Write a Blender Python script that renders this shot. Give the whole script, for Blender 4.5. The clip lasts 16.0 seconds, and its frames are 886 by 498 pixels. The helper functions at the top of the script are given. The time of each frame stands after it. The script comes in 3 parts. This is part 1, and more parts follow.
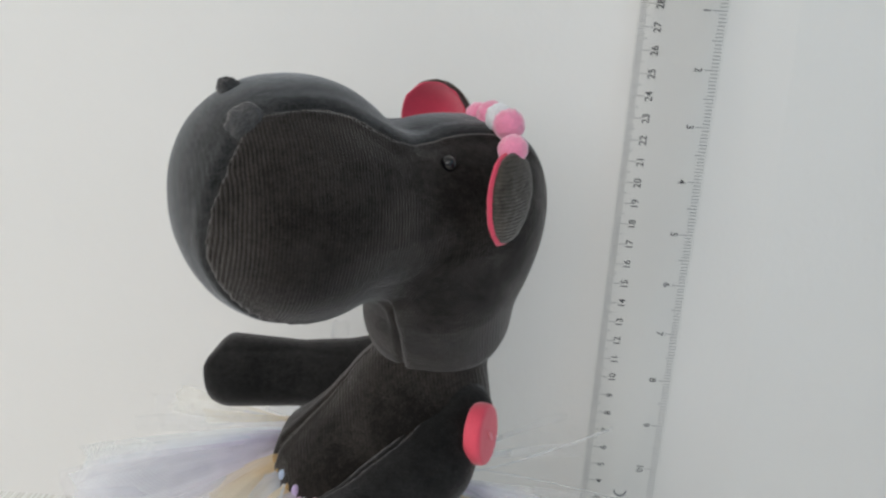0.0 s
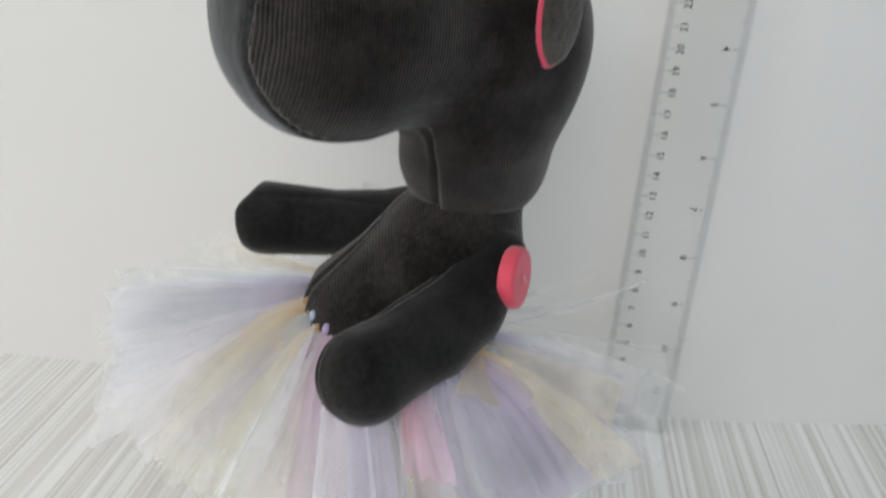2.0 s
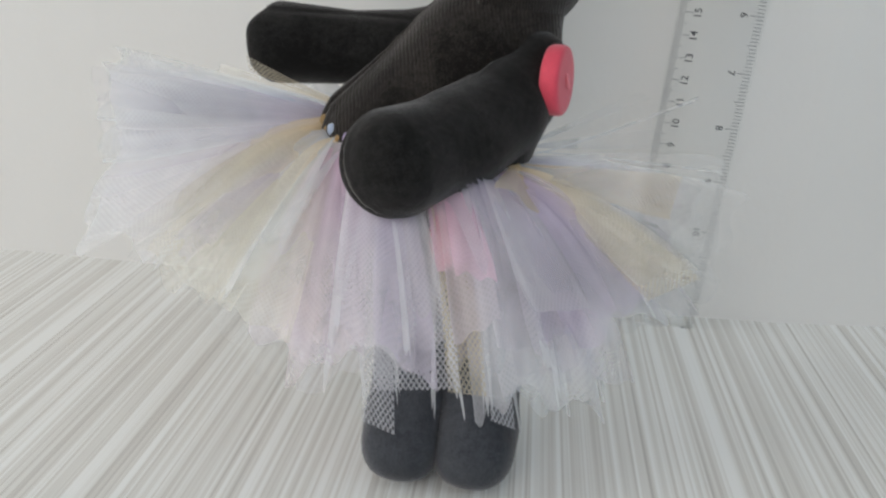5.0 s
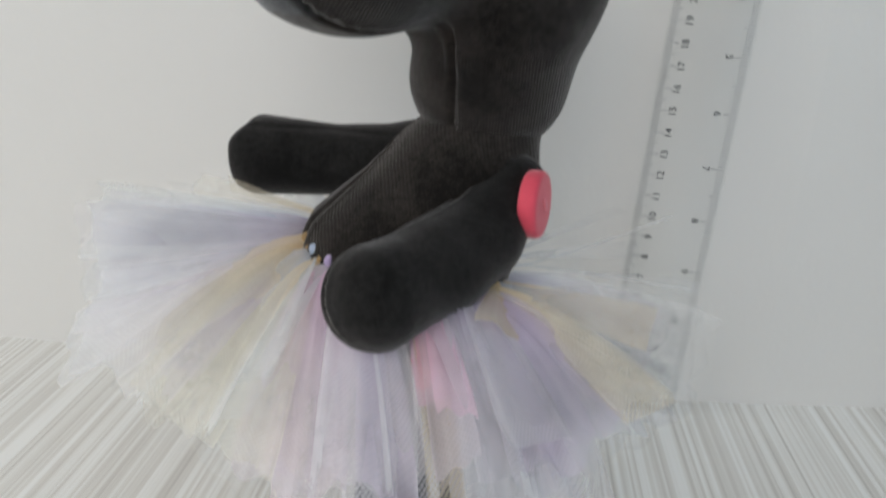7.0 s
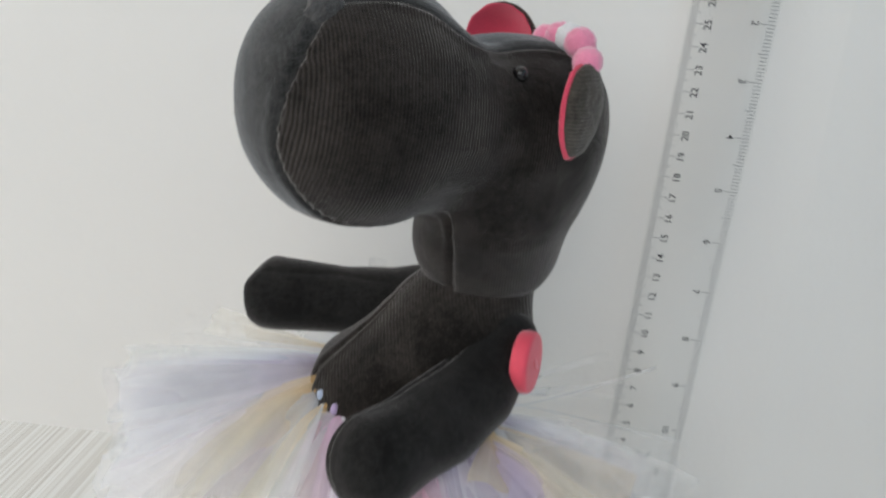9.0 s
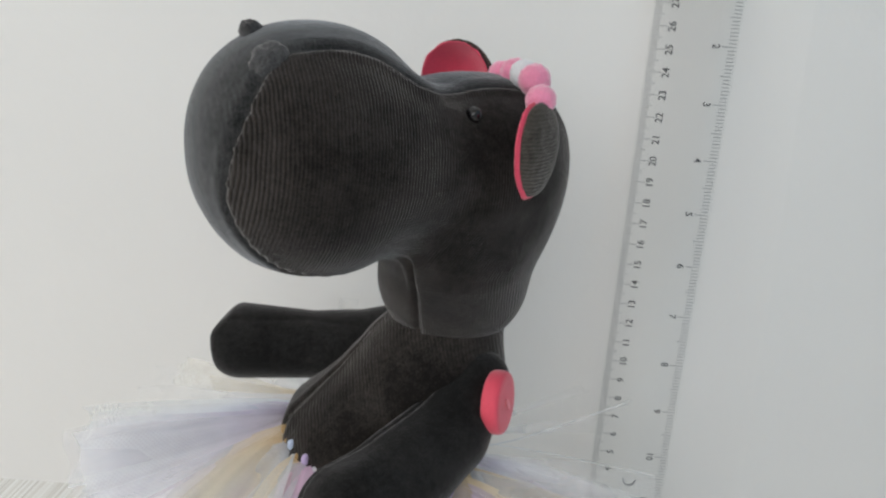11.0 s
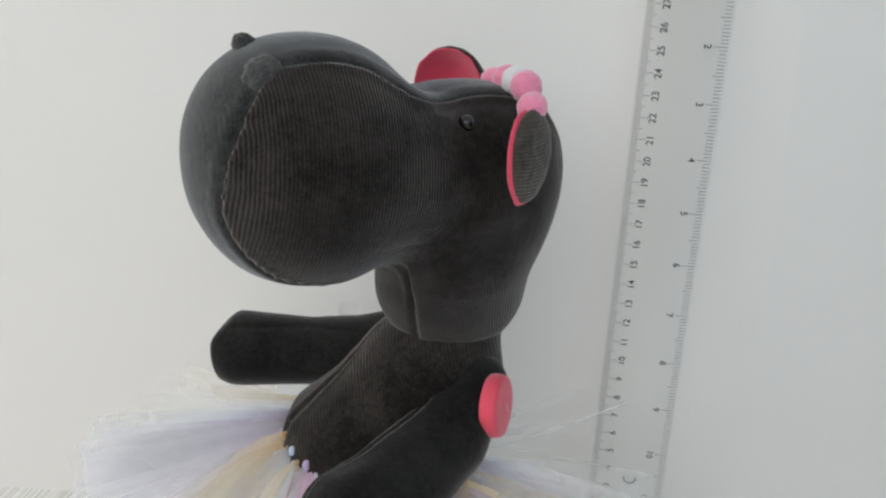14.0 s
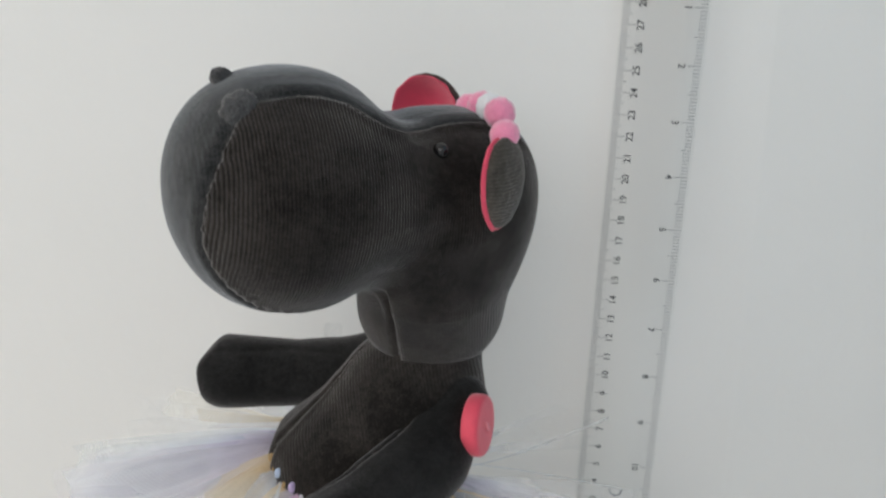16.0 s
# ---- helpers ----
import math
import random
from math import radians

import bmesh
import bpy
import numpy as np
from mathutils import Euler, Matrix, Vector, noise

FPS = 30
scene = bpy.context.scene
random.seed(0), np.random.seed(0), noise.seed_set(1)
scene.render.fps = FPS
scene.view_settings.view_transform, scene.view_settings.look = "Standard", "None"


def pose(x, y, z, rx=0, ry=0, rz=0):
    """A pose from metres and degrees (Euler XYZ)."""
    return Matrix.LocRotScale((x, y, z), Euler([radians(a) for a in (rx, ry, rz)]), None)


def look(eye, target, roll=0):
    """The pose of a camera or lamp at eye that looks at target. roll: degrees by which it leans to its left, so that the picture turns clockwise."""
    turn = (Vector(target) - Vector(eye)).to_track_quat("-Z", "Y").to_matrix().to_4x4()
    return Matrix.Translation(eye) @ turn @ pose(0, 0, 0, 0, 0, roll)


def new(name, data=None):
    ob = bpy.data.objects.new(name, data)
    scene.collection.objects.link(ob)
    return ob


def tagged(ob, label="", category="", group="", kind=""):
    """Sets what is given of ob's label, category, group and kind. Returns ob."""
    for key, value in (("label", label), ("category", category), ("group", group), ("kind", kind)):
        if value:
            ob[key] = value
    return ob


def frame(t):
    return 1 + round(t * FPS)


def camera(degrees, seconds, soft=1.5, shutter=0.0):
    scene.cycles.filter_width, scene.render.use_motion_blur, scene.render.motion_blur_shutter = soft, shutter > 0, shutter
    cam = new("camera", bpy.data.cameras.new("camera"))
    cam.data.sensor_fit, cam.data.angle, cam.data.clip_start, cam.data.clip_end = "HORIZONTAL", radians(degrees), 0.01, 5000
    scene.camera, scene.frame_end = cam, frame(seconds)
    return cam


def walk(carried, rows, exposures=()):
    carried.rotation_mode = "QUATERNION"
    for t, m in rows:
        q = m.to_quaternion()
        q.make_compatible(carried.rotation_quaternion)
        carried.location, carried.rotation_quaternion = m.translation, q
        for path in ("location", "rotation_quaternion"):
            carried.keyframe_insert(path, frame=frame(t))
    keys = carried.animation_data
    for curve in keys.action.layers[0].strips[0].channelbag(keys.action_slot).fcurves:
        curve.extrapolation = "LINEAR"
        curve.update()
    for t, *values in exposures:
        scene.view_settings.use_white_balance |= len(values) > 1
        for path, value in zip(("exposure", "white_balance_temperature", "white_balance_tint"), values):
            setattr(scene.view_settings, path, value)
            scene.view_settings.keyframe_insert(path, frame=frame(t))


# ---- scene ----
cam = camera(57.0, 16.0, soft=2.35, shutter=0.8)
PATH = [
    (0, (0.063, -0.036, 0.302), (-0.129, 1.835, -0.378), 0.0),
    (0.5, (0.06, -0.039, 0.299), (-0.149, 1.825, -0.394), 0.2),
    (1, (0.063, -0.042, 0.292), (-0.145, 1.802, -0.454), 0.7),
    (1.5, (0.061, -0.044, 0.28), (-0.149, 1.791, -0.488), 1.6),
    (2, (0.056, -0.047, 0.264), (-0.161, 1.773, -0.537), 1.7),
    (2.5, (0.05, -0.048, 0.249), (-0.172, 1.762, -0.573), 2.2),
    (3, (0.044, -0.048, 0.232), (-0.173, 1.786, -0.535), 2.9),
    (3.5, (0.043, -0.05, 0.217), (-0.173, 1.796, -0.521), 4.1),
    (4, (0.042, -0.052, 0.201), (-0.184, 1.785, -0.555), 4.1),
    (4.2, (0.042, -0.054, 0.197), (-0.172, 1.792, -0.544), 3.6),
    (5.2, (0.042, -0.052, 0.178), (-0.127, 1.806, -0.545), 3.5),
    (6.3, (0.041, -0.048, 0.188), (-0.083, 1.821, -0.511), 3.3),
    (6.5, (0.041, -0.047, 0.195), (-0.088, 1.827, -0.491), 3.2),
    (7, (0.04, -0.044, 0.213), (-0.1, 1.834, -0.462), 3.3),
    (7.5, (0.04, -0.032, 0.233), (-0.079, 1.839, -0.461), 3.8),
    (8, (0.042, -0.036, 0.249), (-0.065, 1.838, -0.44), 4.0),
    (8.5, (0.046, -0.056, 0.27), (-0.128, 1.823, -0.392), 2.7),
    (9, (0.043, -0.046, 0.272), (-0.136, 1.831, -0.395), 3.6),
    (9.2, (0.05, -0.033, 0.28), (-0.166, 1.825, -0.429), 2.6),
    (11.3, (0.052, -0.04, 0.279), (-0.108, 1.855, -0.342), 1.1),
    (11.5, (0.052, -0.041, 0.28), (-0.122, 1.851, -0.345), 1.0),
    (12, (0.053, -0.04, 0.281), (-0.114, 1.851, -0.348), 1.0),
    (12.5, (0.056, -0.039, 0.283), (-0.115, 1.853, -0.342), 0.4),
    (13, (0.053, -0.039, 0.281), (-0.12, 1.851, -0.348), 0.6),
    (13.5, (0.054, -0.039, 0.282), (-0.124, 1.852, -0.343), 0.1),
    (14, (0.054, -0.039, 0.283), (-0.112, 1.851, -0.351), 0.1),
    (14.5, (0.055, -0.039, 0.284), (-0.118, 1.848, -0.356), -0.6),
    (15, (0.06, -0.037, 0.284), (-0.101, 1.849, -0.361), -0.4),
    (15.5, (0.06, -0.039, 0.285), (-0.095, 1.849, -0.356), -0.7),
    (16, (0.06, -0.042, 0.29), (-0.094, 1.854, -0.326), -0.8),
]
walk(cam, [(t, look(eye, target, roll)) for t, eye, target, roll in PATH],
     exposures=[(0, 0.0), (2.0, 0.0), (3.5, -0.14), (7.0, -0.14), (9.0, 0.0), (16.0, 0.0)])


# ---- light: an assumed window behind the camera and an added fill lamp in each side wall, daylight outside ----
world = bpy.data.worlds.new("sky")
scene.world = world
world.use_nodes = True
wt = world.node_tree
sky = wt.nodes.new("ShaderNodeTexSky")
sky.sky_type, sky.sun_disc, sky.sun_elevation, sky.sun_rotation = "NISHITA", False, radians(40), radians(200)
wt.links.new(sky.outputs[0], wt.nodes["Background"].inputs[0])
wt.nodes["Background"].inputs[1].default_value = 0.1


def area_lamp(name, eye, target, sx, sy, watts, colour):
    data = bpy.data.lights.new(name, "AREA")
    data.shape, data.size, data.size_y, data.energy, data.color = "RECTANGLE", sx, sy, watts, colour
    ob = new(name, data)
    ob.matrix_world = look(eye, target)
    return ob


area_lamp("window_daylight", (-0.45, -1.58, 1.12), (-0.40, 0.0, 0.45), 1.9, 1.1, 12.5, (0.99, 0.98, 0.945))
# added fill with no known source: brightens the snout and other left-facing sides
area_lamp("side_fill_daylight", (-1.78, -0.30, 0.60), (0.0, -0.25, 0.30), 0.95, 1.0, 14.7, (0.955, 0.98, 0.965))
# added bluish fill, source unseen: cools the right end of the back wall
area_lamp("cool_fill_daylight", (1.28, -0.25, 0.75), (0.2, 0.1, 0.3), 0.7, 0.7, 2.0, (0.72, 0.90, 1.0))


# ---- materials ----
def material(name):
    m = bpy.data.materials.new(name)
    m.use_nodes = True
    return m, m.node_tree, m.node_tree.nodes["Principled BSDF"]


def node(tree, kind, **values):
    n = tree.nodes.new(kind)
    for key, value in values.items():
        n.inputs[key].default_value = value
    return n


def ramp(tree, source, stops):
    n = tree.nodes.new("ShaderNodeValToRGB")
    while len(n.color_ramp.elements) < len(stops):
        n.color_ramp.elements.new(0.5)
    for e, (at, colour) in zip(n.color_ramp.elements, stops):
        e.position, e.color = at, (*colour, 1)
    tree.links.new(source, n.inputs[0])
    return n.outputs[0]


def maths(tree, operation, a, b=None, clamp=False):
    n = tree.nodes.new("ShaderNodeMath")
    n.operation, n.use_clamp = operation, clamp
    for k, v in enumerate((a, b)):
        if v is None:
            continue
        if isinstance(v, (int, float)):
            n.inputs[k].default_value = v
        else:
            tree.links.new(v, n.inputs[k])
    return n.outputs[0]


def bump(tree, bsdf, height, strength, distance, before=None):
    b = node(tree, "ShaderNodeBump", Strength=strength, Distance=distance)
    tree.links.new(height, b.inputs["Height"])
    if before:
        tree.links.new(before, b.inputs["Normal"])
    tree.links.new(b.outputs[0], bsdf.inputs["Normal"])
    return b.outputs[0]


def plaster():
    m, t, b = material("white_plaster")
    co = t.nodes.new("ShaderNodeTexCoord").outputs["Object"]
    big = node(t, "ShaderNodeTexNoise", Scale=2.5, Detail=3.0)
    fine = node(t, "ShaderNodeTexNoise", Scale=160.0, Detail=5.0)
    lumps = node(t, "ShaderNodeTexNoise", Scale=38.0, Detail=3.0)
    for n in (big, fine, lumps):
        t.links.new(co, n.inputs["Vector"])
    paint = ramp(t, big.outputs[0], [(0.3, (0.755, 0.738, 0.712)), (0.7, (0.775, 0.760, 0.737))])
    t.links.new(paint, b.inputs["Base Color"])
    b.inputs["Roughness"].default_value = 0.48
    h = maths(t, "ADD", fine.outputs[0], maths(t, "MULTIPLY", lumps.outputs[0], 2.0))
    bump(t, b, h, 0.35, 0.0006)
    return m


def laminate():
    m, t, b = material("striped_laminate")
    co = t.nodes.new("ShaderNodeTexCoord").outputs["Object"]
    out = []
    for sx, sy, detail in ((520.0, 1.4, 1.0), (1300.0, 4.0, 2.0), (150.0, 0.6, 1.0), (30.0, 14.0, 3.0)):
        mp = t.nodes.new("ShaderNodeMapping")
        mp.inputs["Rotation"].default_value = (0, 0, radians(-4.2))
        mp.inputs["Scale"].default_value = (sx, sy, 1)
        t.links.new(co, mp.inputs["Vector"])
        n = node(t, "ShaderNodeTexNoise", Scale=1.0, Detail=detail)
        t.links.new(mp.outputs[0], n.inputs["Vector"])
        out.append(n.outputs[0])
    mix = maths(t, "ADD", maths(t, "MULTIPLY", out[0], 0.5), maths(t, "MULTIPLY", out[1], 0.28))
    mix = maths(t, "ADD", mix, maths(t, "MULTIPLY", out[2], 0.27))
    mix = maths(t, "ADD", mix, maths(t, "MULTIPLY", maths(t, "SUBTRACT", out[3], 0.5), 0.06))
    col = ramp(t, mix, [(0.38, (0.55, 0.53, 0.495)), (0.46, (0.70, 0.68, 0.64)), (0.53, (0.80, 0.79, 0.755)), (0.60, (0.90, 0.90, 0.88))])
    t.links.new(col, b.inputs["Base Color"])
    b.inputs["Roughness"].default_value = 0.42
    bump(t, b, mix, 0.12, 0.0004)
    return m


def plush(name, dark, light, ribs=0.5, pitch=0.00105, sheen=0.45, bloom=(0.80, 0.77, 0.76)):
    """Short-pile fabric with fine ribs; the rib coordinate is stored on the mesh in metres."""
    m, t, b = material(name)
    co = t.nodes.new("ShaderNodeTexCoord").outputs["Object"]
    at = t.nodes.new("ShaderNodeAttribute")
    at.attribute_name = "rib"
    nap = node(t, "ShaderNodeTexNoise", Scale=55.0, Detail=4.0, Roughness=0.6)
    fuzz = node(t, "ShaderNodeTexNoise", Scale=1700.0, Detail=3.0, Roughness=0.7)
    wob = node(t, "ShaderNodeTexNoise", Scale=120.0, Detail=2.0)
    for n in (nap, fuzz, wob):
        t.links.new(co, n.inputs["Vector"])
    phase = maths(t, "ADD", maths(t, "MULTIPLY", at.outputs["Fac"], 2 * math.pi / pitch), maths(t, "MULTIPLY", wob.outputs[0], 7.0))
    rib = maths(t, "ADD", maths(t, "MULTIPLY", maths(t, "SINE", phase), 0.5), 0.5)
    tuft = node(t, "ShaderNodeTexNoise", Scale=420.0, Detail=4.0, Roughness=0.7)
    patch = node(t, "ShaderNodeTexNoise", Scale=26.0, Detail=2.0)
    t.links.new(co, tuft.inputs["Vector"])
    t.links.new(co, patch.inputs["Vector"])
    worn = maths(t, "MULTIPLY", maths(t, "SUBTRACT", patch.outputs[0], 0.34), 3.6, clamp=True)
    rib = maths(t, "MULTIPLY", rib, worn)
    brushed = maths(t, "ADD", maths(t, "MULTIPLY", nap.outputs[0], 0.5), maths(t, "MULTIPLY", maths(t, "SUBTRACT", patch.outputs[0], 0.5), 0.4))
    val = maths(t, "ADD", maths(t, "ADD", brushed, 0.02), maths(t, "MULTIPLY", rib, 0.5 * ribs))
    val = maths(t, "ADD", val, maths(t, "MULTIPLY", maths(t, "SUBTRACT", fuzz.outputs[0], 0.5), 0.6))
    val = maths(t, "ADD", val, maths(t, "MULTIPLY", maths(t, "SUBTRACT", tuft.outputs[0], 0.38), 0.5))
    t.links.new(ramp(t, val, [(0.22, dark), (0.62, light), (0.95, tuple(2.0 * c for c in light))]), b.inputs["Base Color"])
    b.inputs["Roughness"].default_value = 1.0
    b.inputs["Specular IOR Level"].default_value = 0.03
    b.inputs["Sheen Weight"].default_value = sheen
    b.inputs["Sheen Roughness"].default_value = 0.42
    b.inputs["Sheen Tint"].default_value = (*bloom, 1)
    n1 = bump(t, b, rib, ribs, 0.00055)
    n2 = bump(t, b, tuft.outputs[0], 0.5, 0.0004, n1)
    bump(t, b, fuzz.outputs[0], 0.5, 0.0003, n2)
    return m


def felt(name, colour, rough=0.9, sheen=0.3, relief=0.4, scale=1500.0):
    m, t, b = material(name)
    co = t.nodes.new("ShaderNodeTexCoord").outputs["Object"]
    n = node(t, "ShaderNodeTexNoise", Scale=scale, Detail=3.0)
    g = node(t, "ShaderNodeTexNoise", Scale=90.0, Detail=2.0)
    t.links.new(co, n.inputs["Vector"])
    t.links.new(co, g.inputs["Vector"])
    v = maths(t, "ADD", maths(t, "MULTIPLY", n.outputs[0], 0.5), maths(t, "MULTIPLY", g.outputs[0], 0.5))
    t.links.new(ramp(t, v, [(0.3, tuple(0.8 * c for c in colour)), (0.7, colour)]), b.inputs["Base Color"])
    b.inputs["Roughness"].default_value = rough
    b.inputs["Sheen Weight"].default_value = sheen
    bump(t, b, n.outputs[0], relief, 0.0004)
    return m


def tulle(name, colour, deep, cover, body=0.10, pitch=0.0034):
    """Fine net: threads in a diamond weave with gaps that let the light through; denser where it is gathered."""
    m, t, b = material(name)
    uv = t.nodes.new("ShaderNodeTexCoord").outputs["UV"]
    sep = t.nodes.new("ShaderNodeSeparateXYZ")
    t.links.new(uv, sep.inputs[0])
    k = 2 * math.pi / pitch
    a = maths(t, "SINE", maths(t, "MULTIPLY", maths(t, "ADD", sep.outputs[0], sep.outputs[1]), k))
    c = maths(t, "SINE", maths(t, "MULTIPLY", maths(t, "SUBTRACT", sep.outputs[0], sep.outputs[1]), k))
    net = maths(t, "MAXIMUM", maths(t, "ABSOLUTE", a), maths(t, "ABSOLUTE", c))
    net = maths(t, "MULTIPLY", maths(t, "SUBTRACT", net, 0.5), 2.0, clamp=True)
    hem = t.nodes.new("ShaderNodeAttribute")
    hem.attribute_name = "hem"
    at = t.nodes.new("ShaderNodeAttribute")
    at.attribute_name = "gather"
    spots = node(t, "ShaderNodeTexNoise", Scale=45.0, Detail=2.0)
    t.links.new(t.nodes["Texture Coordinate"].outputs["Object"], spots.inputs["Vector"])
    streak = t.nodes.new("ShaderNodeMapping")
    streak.inputs["Scale"].default_value = (170.0, 9.0, 1.0)
    t.links.new(uv, streak.inputs["Vector"])
    thread = node(t, "ShaderNodeTexNoise", Scale=1.0, Detail=3.0)
    t.links.new(streak.outputs[0], thread.inputs["Vector"])
    dense = maths(t, "ADD", maths(t, "MULTIPLY", at.outputs["Fac"], 0.55), maths(t, "MULTIPLY", spots.outputs[0], 0.30))
    dense = maths(t, "ADD", dense, maths(t, "MULTIPLY", maths(t, "SUBTRACT", thread.outputs[0], 0.5), 0.14))
    dense = maths(t, "ADD", dense, maths(t, "MULTIPLY", hem.outputs["Fac"], 0.30))
    alpha = maths(t, "ADD", maths(t, "MULTIPLY", net, cover), maths(t, "ADD", dense, body), clamp=True)
    tint = ramp(t, at.outputs["Fac"], [(0.05, colour), (1.0, deep)])
    diff = t.nodes.new("ShaderNodeBsdfDiffuse")
    trans = t.nodes.new("ShaderNodeBsdfTranslucent")
    t.links.new(tint, diff.inputs[0])
    t.links.new(tint, trans.inputs[0])
    crumple = node(t, "ShaderNodeTexNoise", Scale=700.0, Detail=2.0)
    t.links.new(t.nodes["Texture Coordinate"].outputs["Object"], crumple.inputs["Vector"])
    relief = node(t, "ShaderNodeBump", Strength=0.5, Distance=0.0008)
    t.links.new(crumple.outputs[0], relief.inputs["Height"])
    t.links.new(relief.outputs[0], diff.inputs["Normal"])
    t.links.new(relief.outputs[0], trans.inputs["Normal"])
    mix = node(t, "ShaderNodeMixShader", Fac=0.40)
    clear = t.nodes.new("ShaderNodeBsdfTransparent")
    top = t.nodes.new("ShaderNodeMixShader")
    t.links.new(diff.outputs[0], mix.inputs[1])
    t.links.new(trans.outputs[0], mix.inputs[2])
    t.links.new(alpha, top.inputs[0])
    t.links.new(clear.outputs[0], top.inputs[1])
    t.links.new(mix.outputs[0], top.inputs[2])
    t.links.new(top.outputs[0], t.nodes["Material Output"].inputs["Surface"])
    return m


def plain(name, colour, rough, metal=0.0):
    m, t, b = material(name)
    n = node(t, "ShaderNodeTexNoise", Scale=12.0, Detail=3.0)
    t.links.new(ramp(t, n.outputs[0], [(0.3, tuple(0.93 * c for c in colour)), (0.7, colour)]), b.inputs["Base Color"])
    b.inputs["Roughness"].default_value, b.inputs["Metallic"].default_value = rough, metal
    return m


def acrylic():
    """Thin clear plastic: light passes straight through, slightly dimmed, with a faint scuffed gloss."""
    m, t, b = material("clear_acrylic")
    clear = node(t, "ShaderNodeBsdfTransparent", Color=(0.982, 0.985, 0.984, 1))
    gloss = node(t, "ShaderNodeBsdfGlossy", Color=(1, 1, 1, 1))
    n = node(t, "ShaderNodeTexNoise", Scale=70.0, Detail=5.0)
    t.links.new(ramp(t, n.outputs[0], [(0.35, (0.16,) * 3), (0.75, (0.36,) * 3)]), gloss.inputs["Roughness"])
    fr = node(t, "ShaderNodeFresnel", IOR=1.22)
    mix = t.nodes.new("ShaderNodeMixShader")
    t.links.new(fr.outputs[0], mix.inputs[0])
    t.links.new(clear.outputs[0], mix.inputs[1])
    t.links.new(gloss.outputs[0], mix.inputs[2])
    t.links.new(mix.outputs[0], t.nodes["Material Output"].inputs["Surface"])
    return m


PLASTER, LAMINATE, ACRYLIC = plaster(), laminate(), acrylic()
PLUSH = plush("charcoal_ribbed_plush", (0.0068, 0.0058, 0.0053), (0.040, 0.0345, 0.0312), sheen=0.5)
PLUSH_THROAT = plush("charcoal_throat_plush", (0.0074, 0.0062, 0.0056), (0.046, 0.0375, 0.0325), ribs=0.02)
PLUSH_BODY = plush("charcoal_faintly_ribbed_plush", (0.0100, 0.0088, 0.0080), (0.052, 0.0450, 0.040), ribs=0.35, pitch=0.0013)
# same charcoal cloth, brushed; window light on the strip is painted in as lighter, cooler grey
PLUSH_STRIP_LIT = plush("charcoal_brushed_lit_plush", (0.0135, 0.0136, 0.0138), (0.069, 0.0690, 0.0692), ribs=0.12, sheen=0.55, bloom=(0.80, 0.82, 0.85))
PLUSH_SMOOTH = plush("charcoal_smooth_plush", (0.0090, 0.0088, 0.0086), (0.0315, 0.0302, 0.0295), ribs=0.03, sheen=0.35)
PLUSH_EAR = plush("taupe_ribbed_plush", (0.036, 0.032, 0.027), (0.115, 0.102, 0.088), ribs=0.45, pitch=0.0012)
PLUSH_LEG = plush("slate_grey_plush", (0.042, 0.045, 0.052), (0.090, 0.095, 0.106), ribs=0.05)
SEAM = plush("worn_grey_thread", (0.034, 0.031, 0.028), (0.150, 0.138, 0.125), ribs=0.0)
NAP = plush("fuzzy_grey_nap", (0.035, 0.035, 0.036), (0.11, 0.11, 0.112), ribs=0.0)
PINK = felt("coral_pink_fabric", (0.80, 0.075, 0.14))
BUTTON_PINK = felt("coral_red_felt", (0.80, 0.07, 0.12), rough=0.7, relief=0.25)
STITCH_PINK = felt("pale_pink_thread", (0.90, 0.28, 0.33))
POM_PINK = felt("pink_pompom_fluff", (0.95, 0.30, 0.47), sheen=0.8, relief=1.0, scale=1100.0)
POM_WHITE = felt("white_pompom_fluff", (0.82, 0.82, 0.84), sheen=0.8, relief=1.0, scale=1100.0)
EYE_BLACK = plain("glossy_black_plastic", (0.008, 0.008, 0.009), 0.12)
INK_FINE = plain("thin_grey_ink", (0.22, 0.22, 0.225), 0.6)
# dark grey that stands for shade on the clear hole's rim
RIM = plain("hole_shade_grey", (0.30, 0.31, 0.32), 0.4)
INK = plain("printed_black_ink", (0.06, 0.06, 0.065), 0.6)
# unseen side walls, coloured to bounce warm light from the left, cool from the right
BOUNCE_WARM, BOUNCE_COOL = plain("peach_bounce_paint", (0.84, 0.68, 0.58), 0.8), plain("blue_grey_bounce_paint", (0.38, 0.53, 0.66), 0.8)
ROOM = plain("pale_room_paint", (0.84, 0.835, 0.825), 0.8)
